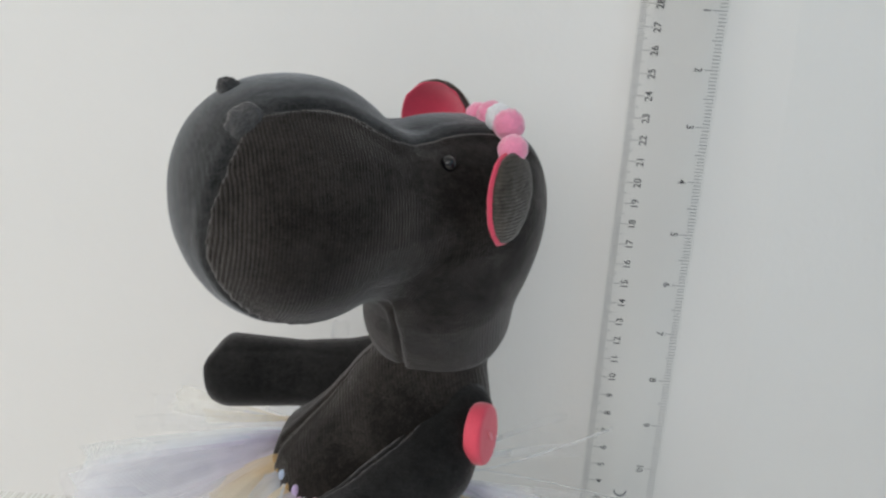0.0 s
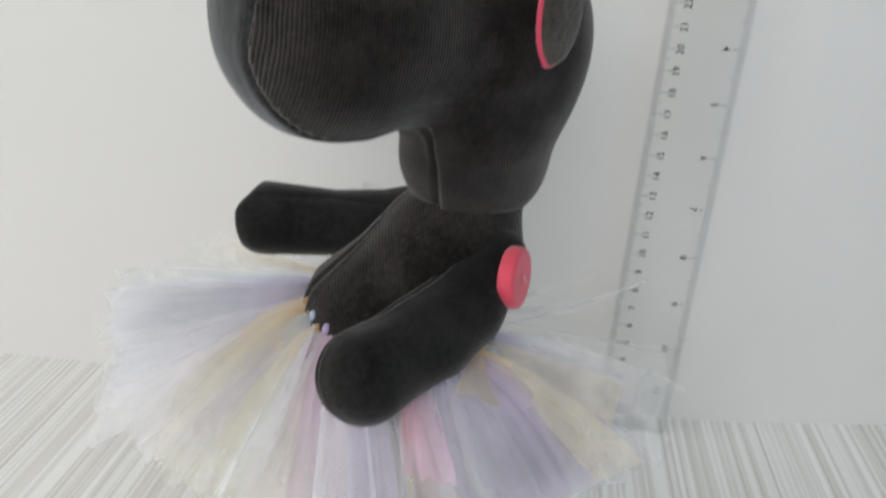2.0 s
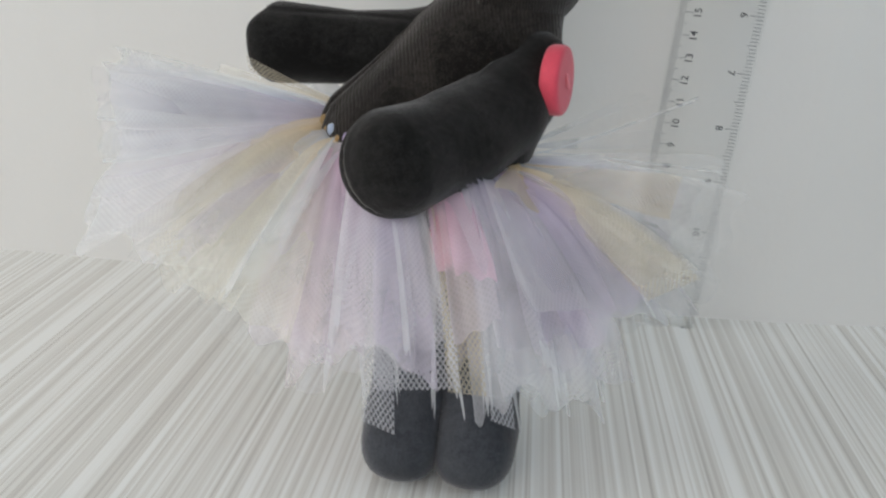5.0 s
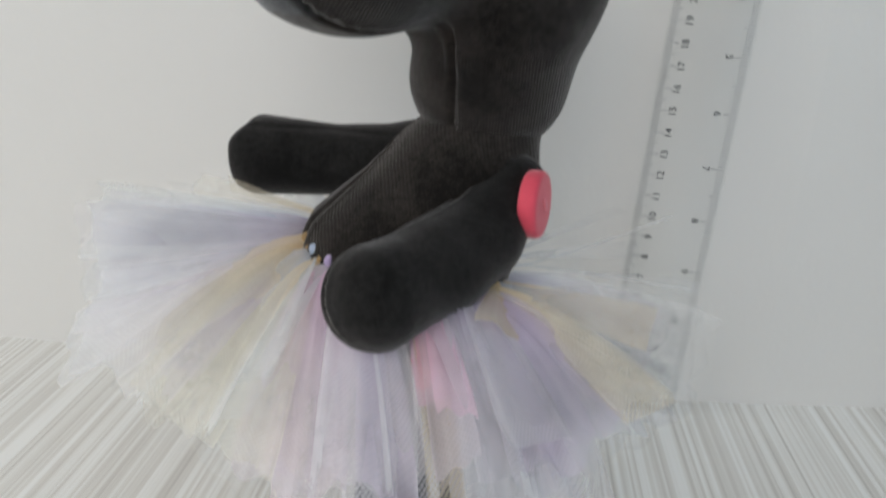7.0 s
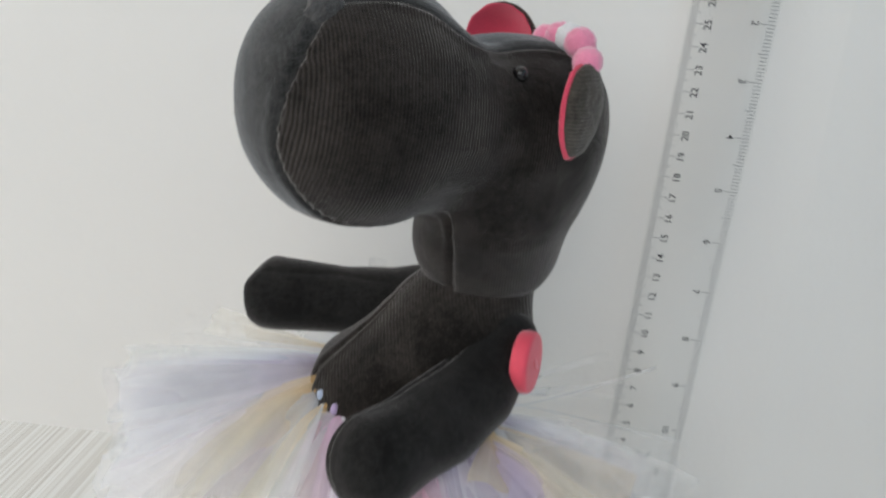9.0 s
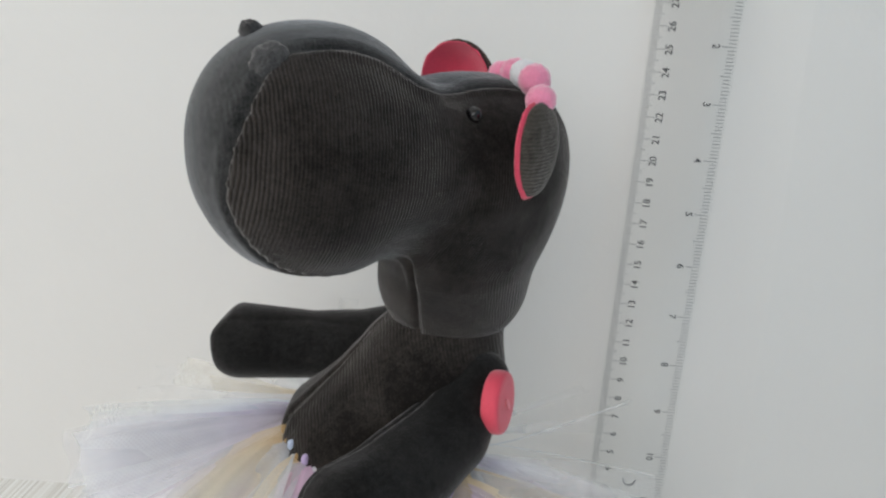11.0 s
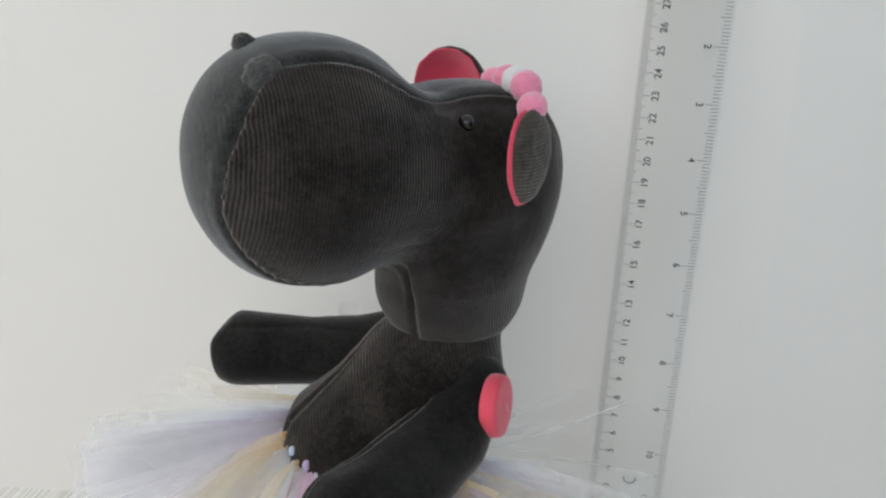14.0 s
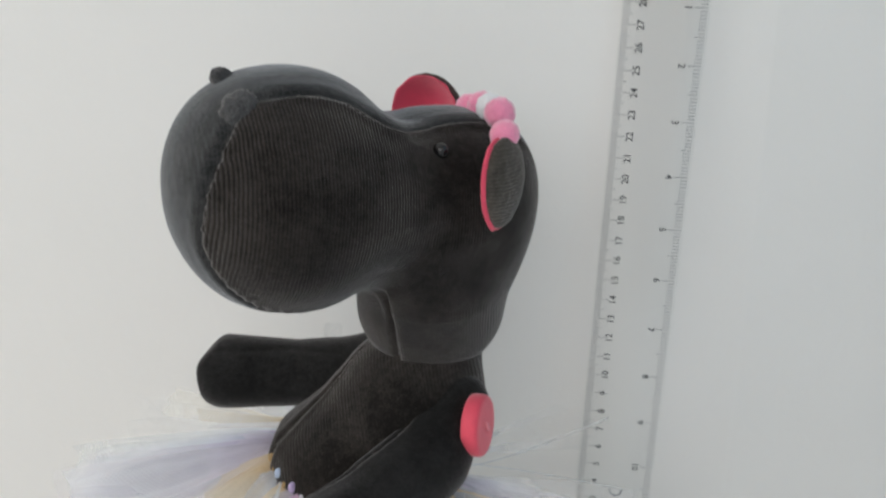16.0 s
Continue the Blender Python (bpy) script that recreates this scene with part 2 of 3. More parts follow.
TULLE = {
    "white": tulle("white_tulle", (1.0, 0.972, 1.0), (1.0, 0.93, 1.0), 0.045, 0.10),
    "lavender": tulle("lavender_tulle", (0.98, 0.93, 1.0), (0.88, 0.77, 1.0), 0.05, 0.08),
    "yellow": tulle("pale_yellow_tulle", (1.0, 0.955, 0.84), (1.0, 0.83, 0.57), 0.04, 0.07),
    "gold": tulle("gathered_golden_tulle", (1.0, 0.87, 0.62), (0.97, 0.74, 0.42), 0.04, 0.20),
    "pink": tulle("pale_pink_tulle", (0.99, 0.89, 0.97), (0.93, 0.66, 0.84), 0.035, 0.09),
    "rose": tulle("gathered_rose_tulle", (0.97, 0.72, 0.86), (0.90, 0.48, 0.70), 0.035, 0.26),
    "lilac": tulle("lilac_tulle", (0.92, 0.83, 0.98), (0.85, 0.72, 0.95), 0.03, 0.14),
    "sheer": tulle("sheer_white_tulle", (0.95, 0.965, 0.985), (0.88, 0.91, 0.98), 0.03, -0.09),
    "white net": tulle("open_white_net", (0.94, 0.93, 0.98), (0.92, 0.90, 0.97), 0.50, -0.22, 0.0032),
    "beige net": tulle("open_beige_net", (0.98, 0.86, 0.66), (0.95, 0.80, 0.54), 0.36, -0.14, 0.0032),
    "folded white": tulle("folded_white_tulle", (0.98, 0.98, 0.995), (0.97, 0.96, 0.99), 0.02, 0.30),
    "sheer lavender": tulle("sheer_lavender_tulle", (0.98, 0.93, 1.0), (0.89, 0.78, 1.0), 0.06, -0.04),
    "blue": tulle("pale_blue_tulle", (0.95, 0.98, 1.0), (0.84, 0.91, 1.0), 0.03, 0.05),
}


# ---- helpers for meshes ----
def mesh_of(name, bm, *materials, smooth=True):
    data = bpy.data.meshes.new(name)
    bm.to_mesh(data)
    bm.free()
    for m in materials:
        data.materials.append(m)
    if smooth:
        data.polygons.foreach_set("use_smooth", [True] * len(data.polygons))
    return data


def part(name, bm, mat, parent, label="", smooth=True):
    ob = new(name, mesh_of(name, bm, mat, smooth=smooth))
    ob.parent = parent
    return tagged(ob, label)


def box(bm, lo, hi):
    made = bmesh.ops.create_cube(bm, size=1)["verts"]
    for v in made:
        v.co = Vector([lo[k] + (v.co[k] + 0.5) * (hi[k] - lo[k]) for k in range(3)])
    return made


def grid(bm, points, closed=False, mat=0, layers=()):
    """A sheet of quads through a rows x columns x 3 array; layers: (layer, rows x columns values)."""
    rows, cols = points.shape[:2]
    vs = [[bm.verts.new(points[r, c]) for c in range(cols)] for r in range(rows)]
    for layer, values in layers:
        for r in range(rows):
            for c in range(cols):
                vs[r][c][layer] = float(values[r, c])
    for r in range(rows - 1):
        for c in range(cols if closed else cols - 1):
            d = (c + 1) % cols
            f = bm.faces.new((vs[r][c], vs[r][d], vs[r + 1][d], vs[r + 1][c]))
            f.material_index = mat
            f.smooth = True
    return vs


# ---- structure: wall, laminate top and an added, unseen room behind the camera ----
def wall_back():
    bm = bmesh.new()
    xs = [-1.8, -0.6, -0.2, 0.10, 0.14, 0.18, 0.3, 0.7, 1.3]
    def y_at(x):
        return 0.3446 + 0.14 * max(0.0, x - 0.16)
    front = [[bm.verts.new((x, y_at(x), z)) for x in xs] for z in (-0.75, 0.0, 1.75)]
    back = [[bm.verts.new((x, y_at(x) + 0.12, z)) for x in xs] for z in (-0.75, 0.0, 1.75)]
    for k in range(len(xs) - 1):
        for r in range(2):
            bm.faces.new((front[r][k], front[r][k + 1], front[r + 1][k + 1], front[r + 1][k]))
            bm.faces.new((back[r][k + 1], back[r][k], back[r + 1][k], back[r + 1][k + 1]))
        bm.faces.new((front[2][k], front[2][k + 1], back[2][k + 1], back[2][k]))
        bm.faces.new((front[0][k + 1], front[0][k], back[0][k], back[0][k + 1]))
    bmesh.ops.recalc_face_normals(bm, faces=bm.faces)
    ob = new("wall_back", mesh_of("wall_back", bm, PLASTER, smooth=False))
    return tagged(ob, "plain white painted plaster wall with faint roughness", "wall", kind="structure")


def tabletop():
    bm = bmesh.new()
    xs = [-0.9, 0.16, 0.9]
    ys = [0.352, 0.352, 0.455]
    ring = [bm.verts.new((x, y, 0)) for x, y in zip(xs, ys)]
    front = [bm.verts.new((x, -0.30, 0)) for x in reversed(xs)]
    f = bm.faces.new(ring + front)
    low = bmesh.ops.extrude_face_region(bm, geom=[f])["geom"]
    for v in low:
        if isinstance(v, bmesh.types.BMVert):
            v.co.z -= 0.03
    bmesh.ops.recalc_face_normals(bm, faces=bm.faces)
    ob = new("tabletop", mesh_of("tabletop", bm, LAMINATE, smooth=False))
    return tagged(ob, "off-white laminate top with fine grey wood stripes", "tabletop", kind="structure")


# unseen shell added to close the place, bounce light and hold the lamps
def room():
    def slab(name, boxes, mat, label, cat):
        bm = bmesh.new()
        for lo, hi in boxes:
            box(bm, lo, hi)
        tagged(new(name, mesh_of(name, bm, mat, smooth=False)), label, cat, kind="structure")
    slab("floor", [((-1.9, -1.7, -0.80), (1.4, 0.6, -0.752))], ROOM, "unseen plain room floor below the table", "floor")
    slab("ceiling", [((-1.9, -1.7, 1.752), (1.4, 0.6, 1.80))], ROOM, "unseen plain pale room ceiling", "ceiling")
    slab("wall_right", [((1.302, -1.6, -0.75), (1.40, 0.36, 0.38)), ((1.302, -1.6, 1.12), (1.40, 0.36, 1.75)),
                        ((1.302, -1.6, 0.38), (1.40, -0.62, 1.12)), ((1.302, 0.12, 0.38), (1.40, 0.36, 1.12))],
         BOUNCE_COOL, "unseen plain pale room wall with a lamp opening", "wall")
    slab("wall_left", [((-1.9, -1.6, -0.75), (-1.802, 0.34, 0.08)), ((-1.9, -1.6, 1.12), (-1.802, 0.34, 1.75)),
                       ((-1.9, -1.6, 0.08), (-1.802, -0.80, 1.12)), ((-1.9, 0.20, 0.08), (-1.802, 0.34, 1.12))],
         BOUNCE_WARM, "unseen plain pale room wall with a lamp opening", "wall")
    slab("wall_front", [((-1.8, -1.7, -0.75), (1.3, -1.602, 0.54)), ((-1.8, -1.7, 1.70), (1.3, -1.602, 1.75)),
                        ((-1.8, -1.7, 0.54), (-1.43, -1.602, 1.70)), ((0.53, -1.7, 0.54), (1.3, -1.602, 1.70))],
         ROOM, "unseen plain pale room wall with a lamp opening", "wall")


wall_back()
tabletop()
room()


# ---- the plush hippo ----
def rounded_cone(p, a, b, ra, rb):
    """Distance to a round-ended cone from a (radius ra) to b (radius rb)."""
    a, b = np.array(a), np.array(b)
    ab = b - a
    t = np.clip(((p - a) @ ab) / (ab @ ab), 0, 1)
    return np.linalg.norm(p - a - t[..., None] * ab, axis=-1) - (ra + (rb - ra) * t)


def ellipsoid(p, c, r, power=2.0):
    r = np.array(r)
    q = np.abs(p - np.array(c)) / r + 1e-9
    k = (q ** power).sum(-1) ** (1 / power)
    slope = np.sqrt(((q ** (power - 1) / r) ** 2).sum(-1)) * k ** (1 - power)
    return (k - 1) / slope


def soft_cut(a, b, k):
    h = np.clip(0.5 - 0.5 * (b - a) / k, 0, 1)
    return b + (a - b) * h + k * h * (1 - h)


def blend(a, b, k):
    h = np.clip(0.5 + 0.5 * (b - a) / k, 0, 1)
    return b + (a - b) * h - k * h * (1 - h)


def groove(x, width):
    return np.exp(-(x / width) ** 2)


def star(bm, centre, distance, rows, cols, pole, reach, mat, rib_layer, rib_way):
    """A closed skin: along each way from the centre, the place where distance() passes zero."""
    pole = np.array(pole, float) / np.linalg.norm(pole)
    e1 = np.cross(pole, (0.31, 0.17, 0.93))
    e1 /= np.linalg.norm(e1)
    e2 = np.cross(pole, e1)
    th = np.linspace(0.004, math.pi - 0.004, rows)[:, None]
    ph = np.linspace(0, 2 * math.pi, cols, endpoint=False)[None, :]
    way = (np.cos(th)[..., None] * pole + (np.sin(th) * np.cos(ph))[..., None] * e1 + (np.sin(th) * np.sin(ph))[..., None] * e2)
    centre = np.array(centre, float)
    far = np.zeros(way.shape[:2])
    step = reach / 60
    open_ = np.ones_like(far, bool)
    for _ in range(60):
        inside = distance(centre + way * (far + step)[..., None]) < 0
        open_ &= inside
        far = np.where(open_, far + step, far)
    lo, hi = far, far + step
    for _ in range(14):
        mid = (lo + hi) / 2
        inside = distance(centre + way * mid[..., None]) < 0
        lo, hi = np.where(inside, mid, lo), np.where(inside, hi, mid)
    pts = centre + way * ((lo + hi) / 2)[..., None]
    vs = grid(bm, pts, closed=True, mat=mat, layers=[(rib_layer, rib_way(pts) if callable(rib_way) else pts @ np.array(rib_way))])
    for ring in (vs[0], vs[-1]):
        bm.faces.new(ring if ring is vs[-1] else ring[::-1]).material_index = mat
    return pts


def limb(bm, axis, distance, rows, cols, reach, mat, rib_layer, rib_way):
    """A closed skin round a bent axis: rays stand square on the axis, and fan out over both ends."""
    axis = np.array(axis, float)
    along = np.concatenate([[0], np.cumsum(np.linalg.norm(np.diff(axis, axis=0), axis=1))])
    at = np.linspace(0, along[-1], rows)
    mid = np.stack([np.interp(at, along, axis[:, k]) for k in range(3)], -1)
    for _ in range(rows // 3):
        mid[1:-1] = (mid[:-2] + 2 * mid[1:-1] + mid[2:]) / 4
    way = np.gradient(mid, axis=0)
    way /= np.linalg.norm(way, axis=1)[:, None]
    bows = np.linspace(-math.pi / 2 + 0.02, 0, 20)[:-1]
    stations = [(mid[0], way[0], b) for b in bows] + [(m, w, 0.0) for m, w in zip(mid, way)] + [(mid[-1], way[-1], -b) for b in bows[::-1]]
    ph = np.linspace(0, 2 * math.pi, cols, endpoint=False)
    eye, ray = np.zeros((len(stations), cols, 3)), np.zeros((len(stations), cols, 3))
    for k, (m, w, b) in enumerate(stations):
        e1 = np.cross(w, (0.31, 0.17, 0.93))
        e1 /= np.linalg.norm(e1)
        e2 = np.cross(w, e1)
        eye[k] = m
        ray[k] = math.sin(b) * w + math.cos(b) * (np.cos(ph)[:, None] * e1 + np.sin(ph)[:, None] * e2)
    lo, hi = np.zeros(ray.shape[:2]), np.full(ray.shape[:2], reach)
    for _ in range(18):
        half = (lo + hi) / 2
        inside = distance(eye + ray * half[..., None]) < 0
        lo, hi = np.where(inside, half, lo), np.where(inside, hi, half)
    pts = eye + ray * ((lo + hi) / 2)[..., None]
    vs = grid(bm, pts, closed=True, mat=mat, layers=[(rib_layer, pts @ np.array(rib_way))])
    for ring in (vs[0][::-1], vs[-1]):
        bm.faces.new(ring).material_index = mat


HEAD_TURN = radians(34.2)
HF = np.array([-math.cos(HEAD_TURN), -math.sin(HEAD_TURN), 0.0])
HS = np.array([math.sin(HEAD_TURN), -math.cos(HEAD_TURN), 0.0])
HC = np.array([0.039, 0.217, 0.239]) - HS * 0.024


def head_local(p):
    d = p - HC
    return np.stack([d @ HF, d @ HS, d[..., 2]], -1)


def head_world(u, s, w):
    return HC + HF * u + HS * s + np.array([0, 0, w])


# half the width of the middle strip by the angle round the head, in degrees up from the snout's tip
STRIP_AT = [-60, -33, -15, -6, 2, 11, 17, 22, 29, 34, 40, 44, 48, 55, 62, 70, 76, 91, 107, 120, 134, 145, 158, 175]
STRIP_HALF = [0.0150, 0.0172, 0.0172, 0.0164, 0.0178, 0.0203, 0.0213, 0.0219, 0.0212, 0.0198, 0.0188, 0.0186, 0.0206, 0.0223,
              0.0234, 0.0240, 0.0252, 0.0256, 0.0236, 0.0202, 0.0168, 0.0168, 0.0174, 0.0180]


def strip_half(u, w):
    """Half the width of the sewn-in middle strip that runs over nose and brow."""
    return np.interp(np.degrees(np.arctan2(w + 0.016, u - 0.020)), STRIP_AT, STRIP_HALF)


def throat_edge(s, w):
    """How far outside the throat panel's seam a place lies."""
    return s - 0.0124 - 0.5 * (w + 0.058)


def panel(p):
    """Which piece of cloth a place on the head belongs to: 0 ribbed side, 1 brushed middle strip, 2 throat."""
    q = head_local(p)
    u, s, w = q[..., 0], q[..., 1], q[..., 2]
    strip = (np.abs(s) < strip_half(u, w)) & (w > -0.05)
    throat = (throat_edge(s, w) < 0) & (w < -0.044) & (u > 0.002)
    return np.where(throat, 2, np.where(strip, 1, 0))


def head_ribs(p):
    """The ribs run round the sides and hang straight down the neck."""
    q = head_local(p)
    u, s, w = q[..., 0], q[..., 1], q[..., 2]
    k = np.clip((-w - 0.030) / 0.025, 0, 1) * np.clip((0.030 - u) / 0.014, 0, 1)
    return (u * 0.98 + w * 0.10) * (1 - k) + (u * 0.90 - s * 0.55 - 0.003) * k


def head_distance(p):
    """Snout, skull and neck melted together, with the sewn-in seams of the middle strip."""
    q = head_local(p)
    u, s, w = q[..., 0], q[..., 1], q[..., 2]
    snout = ellipsoid(q, (0.0439, -0.0034, -0.0123), (0.0381, 0.0420, 0.0401), 2.15)
    skull = ellipsoid(q, (-0.0154, 0, -0.0212), (0.0330, 0.0307, 0.0315), 2.2)
    neck = rounded_cone(q, (-0.0089, 0, -0.0449), (-0.0138, -0.0106, -0.0650), 0.0300, 0.0289)
    cheek = ellipsoid(q, (0.010, 0, -0.022), (0.034, 0.0300, 0.0264), 2.1)
    melt = (0.010 + 0.013 * np.clip((np.abs(s) - 0.008) / 0.018, 0, 1)) * np.clip(1 + (w + 0.02) * 40, 0.35, 1)
    d = blend(blend(blend(skull, neck, 0.014), cheek, 0.016), snout, melt)
    d = soft_cut(d, -(w + 0.0936), 0.003)
    half = strip_half(u, w)
    around = np.degrees(np.arctan2(w + 0.016, u - 0.020))
    front = np.interp(around, [-70, -50, 30, 38, 46, 54, 175], [0, 1, 1, 0.45, 0.35, 0, 0])
    brow = np.interp(around, [44, 56, 165, 178], [0, 1, 1, 0])
    edge = np.abs(s) - half
    d = d + front * (0.0014 * groove(edge, 0.0008) - 0.0004 * groove(edge - 0.0030, 0.0022) - 0.0003 * groove(edge + 0.0030, 0.0022))
    d = d + brow * (0.0015 * groove(edge + 0.0010, 0.0009) - 0.0008 * groove(edge - 0.0010, 0.0014) - 0.0004 * groove(edge + 0.0052, 0.0026))
    # gathers where the ribbed side panel is eased into the seam
    d = d + front * (0.00020 * np.sin(w * 2300 + 9 * np.sin(w * 310)) + 0.00016 * np.sin(w * 1370 + u * 900)) * groove(edge - 0.0022, 0.0026)
    # throat panel, set in between two seams
    lap = throat_edge(s, w)
    below = np.clip((-w - 0.044) / 0.005, 0, 1) * np.clip(u / 0.008, 0, 1)
    d = d + below * (0.0015 * groove(lap, 0.0011) - 0.0006 * groove(lap - 0.0034, 0.0022))
    return d + 0.0012 * below * np.clip(-lap / 0.004, 0, 1) * groove(w + 0.054, 0.008)


def torso_distance(p):
    d = blend(rounded_cone(p, (0.0346, 0.2500, 0.1607), (0.0224, 0.2489, 0.1310), 0.0180, 0.0297),
              rounded_cone(p, (0.0224, 0.2489, 0.1310), (0.0042, 0.2472, 0.1003), 0.0297, 0.0409), 0.006)
    ang = np.arctan2(p[..., 1] - 0.248, -(p[..., 0] - 0.012))
    x = (ang + 0.34) * 0.035
    return d + 0.0011 * groove(x, 0.0010) - 0.0005 * groove(x - 0.0032, 0.0018) - 0.0004 * groove(x + 0.0030, 0.0016)


ARM_FACE, ARM_HUB = np.array([0.575, -0.693, 0.437]), np.array([0.0215, 0.2080, 0.1195])


ARM_JOINTS = [(0.0428, 0.2345, 0.1386), (0.0325, 0.2205, 0.1240), (0.0212, 0.2065, 0.1178), (0.0033, 0.1838, 0.1136)]


def near_arm_distance(p):
    joints, radii = ARM_JOINTS, [0.0116, 0.0131, 0.0141, 0.0167]
    d = rounded_cone(p, joints[0], joints[1], radii[0], radii[1])
    for k in (1, 2):
        d = blend(d, rounded_cone(p, joints[k], joints[k + 1], radii[k], radii[k + 1]), 0.010)
    side = (p - ARM_HUB) @ ARM_FACE
    return d + 0.0010 * groove(side - 0.0022, 0.0009) - 0.0004 * groove(side - 0.0046, 0.0016) - 0.0003 * groove(side + 0.0004, 0.0016)


def far_arm_distance(p):
    d = blend(rounded_cone(p, (-0.0565, 0.262, 0.1362), (-0.0155, 0.262, 0.1362), 0.0156, 0.0131),
              rounded_cone(p, (-0.0155, 0.262, 0.1362), (0.0111, 0.262, 0.1398), 0.0131, 0.0157), 0.006)
    d = soft_cut(d, -(p[..., 0] + 0.0657) - 0.10 * (p[..., 2] - 0.136), 0.002)
    d = soft_cut(d, (-(p[..., 0] + 0.0637) + (p[..., 2] - 0.1460)) * 0.707, 0.002)
    d = soft_cut(d, (-(p[..., 0] + 0.0632) - (p[..., 2] - 0.1245)) * 0.707, 0.002)
    return d + 0.0004 * groove(p[..., 2] - 0.1488, 0.0008) * np.clip((0.262 - p[..., 1]) / 0.004, 0, 1)


def leg(cx):
    def distance(p):
        shin = rounded_cone(p, (cx, 0.234, 0.085), (cx, 0.202, 0.018), 0.0146, 0.0148)
        foot = ellipsoid(p, (cx, 0.193, 0.0125), (0.0150, 0.021, 0.0125), 2.4)
        return blend(shin, foot, 0.006)
    return distance


def turned_disc(bm, centre, normal, radius_w, radius_h, thick, mat, rib, dome=0.5, cup=0.0, near=1.0, far=1.0, rough=0.0, roll=0.0):
    """A cushion-like disc facing along normal, with rounded rim, turned by roll about it."""
    n = Vector(normal).normalized()
    side = n.cross(Vector((0, 0, 1))).normalized()
    up = side.cross(n).normalized()
    side, up = side * math.cos(roll) + up * math.sin(roll), up * math.cos(roll) - side * math.sin(roll)
    rows, cols = 17, 44
    pts = np.zeros((rows, cols, 3))
    rb = np.zeros((rows, cols))
    for r in range(rows):
        th = math.pi * (0.01 + 0.98 * r / (rows - 1))
        rad = math.sin(th) ** dome
        h = math.cos(th)
        for c in range(cols):
            ph = 2 * math.pi * c / cols
            a, b = rad * math.cos(ph), rad * math.sin(ph)
            a *= near if a > 0 else far
            p = Vector(centre) + side * a * radius_w + up * b * radius_h + n * (h * thick - cup * (1 - rad * rad))
            if rough:
                k = rough * (noise.noise(p * 420) + 0.6 * noise.noise(p * 1100))
                p += (side * a + up * b + n * h) * k
            pts[r, c] = p
            rb[r, c] = b * radius_h
    vs = grid(bm, pts, closed=True, mat=mat, layers=[(rib, rb)])
    for ring in (vs[0][::-1], vs[-1]):
        bm.faces.new(ring).material_index = mat


def sewn(name, parent, mat, build, label=""):
    """One sewn piece: build fills a bmesh that carries the rib coordinate."""
    bm = bmesh.new()
    rib = bm.verts.layers.float.new("rib")
    build(bm, rib)
    bmesh.ops.recalc_face_normals(bm, faces=bm.faces)
    return part(name, bm, mat, parent, label)


def first_outside(distance, place, reach):
    """How far along place(r) the skin lies."""
    r = np.linspace(0, reach, 400)
    d = distance(np.array([place(a) for a in r]))
    return r[np.argmax(d > 0)]


def seam(name, parent, points, radius, label):
    """A worn thread ridge: a thin tube of uneven thickness along points."""
    bm = bmesh.new()
    rib = bm.verts.layers.float.new("rib")
    rings = np.zeros((len(points), 6, 3))
    for k, p in enumerate(points):
        a, b = points[max(0, k - 1)], points[min(len(points) - 1, k + 1)]
        way = Vector(b - a).normalized()
        e1 = way.cross(Vector((0.3, -0.2, 0.9))).normalized()
        e2 = way.cross(e1)
        w = Vector(p) * 600
        thick = radius * (1 + 0.5 * noise.noise(w) + 0.4 * noise.noise(w * 3))
        off = Vector((noise.noise(w * 1.3), noise.noise(w * 1.3 + Vector((5, 0, 0))), noise.noise(w * 1.3 + Vector((0, 5, 0))))) * radius * 0.5
        for c in range(6):
            th = 2 * math.pi * c / 6
            rings[k, c] = Vector(p) + off + (e1 * math.cos(th) + e2 * math.sin(th)) * thick
    grid(bm, rings, closed=True, layers=[(rib, np.zeros((len(points), 6)))])
    bmesh.ops.recalc_face_normals(bm, faces=bm.faces)
    return part(name, bm, SEAM, parent, label)


def arm_seam(parent):
    n = Vector(ARM_FACE)
    hub = Vector(ARM_HUB) + n * 0.0024
    e1 = n.cross(Vector((0, 0, 1))).normalized()
    e2 = n.cross(e1)
    pts = []
    for k in range(241):
        th = 2 * math.pi * k / 240
        way = e1 * math.cos(th) + e2 * math.sin(th)
        r = first_outside(near_arm_distance, lambda a: np.array(hub + way * a), 0.07)
        pts.append(np.array(hub + way * r))
    return seam("seam", parent, pts, 0.00055, "worn grey seam round the arm")


def torso_seam(parent):
    hub = np.array([0.012, 0.248, 0.118])
    flat = np.array([-math.cos(0.34), -math.sin(0.34), 0.0])
    pts = []
    for k in range(150):
        th = 0.35 + 1.6 * k / 149
        way = flat * math.sin(th) + np.array([0, 0, 1.0]) * math.cos(th)
        pts.append(hub + way * first_outside(torso_distance, lambda a: hub + way * a, 0.09))
    return seam("seam", parent, pts, 0.00060, "worn grey seam down the front")


def head_seam(parent):
    pts = []
    for k in range(300):
        th = radians(160 - 106 * k / 299)

        def place(a):
            u, w = 0.020 + a * math.cos(th), -0.016 + a * math.sin(th)
            return head_world(u, float(strip_half(np.array(u), np.array(w))), w)
        pts.append(np.array(place(first_outside(head_distance, place, 0.09))))
    return seam("seam", parent, pts, 0.00036, "puckered grey seam over brow and snout")


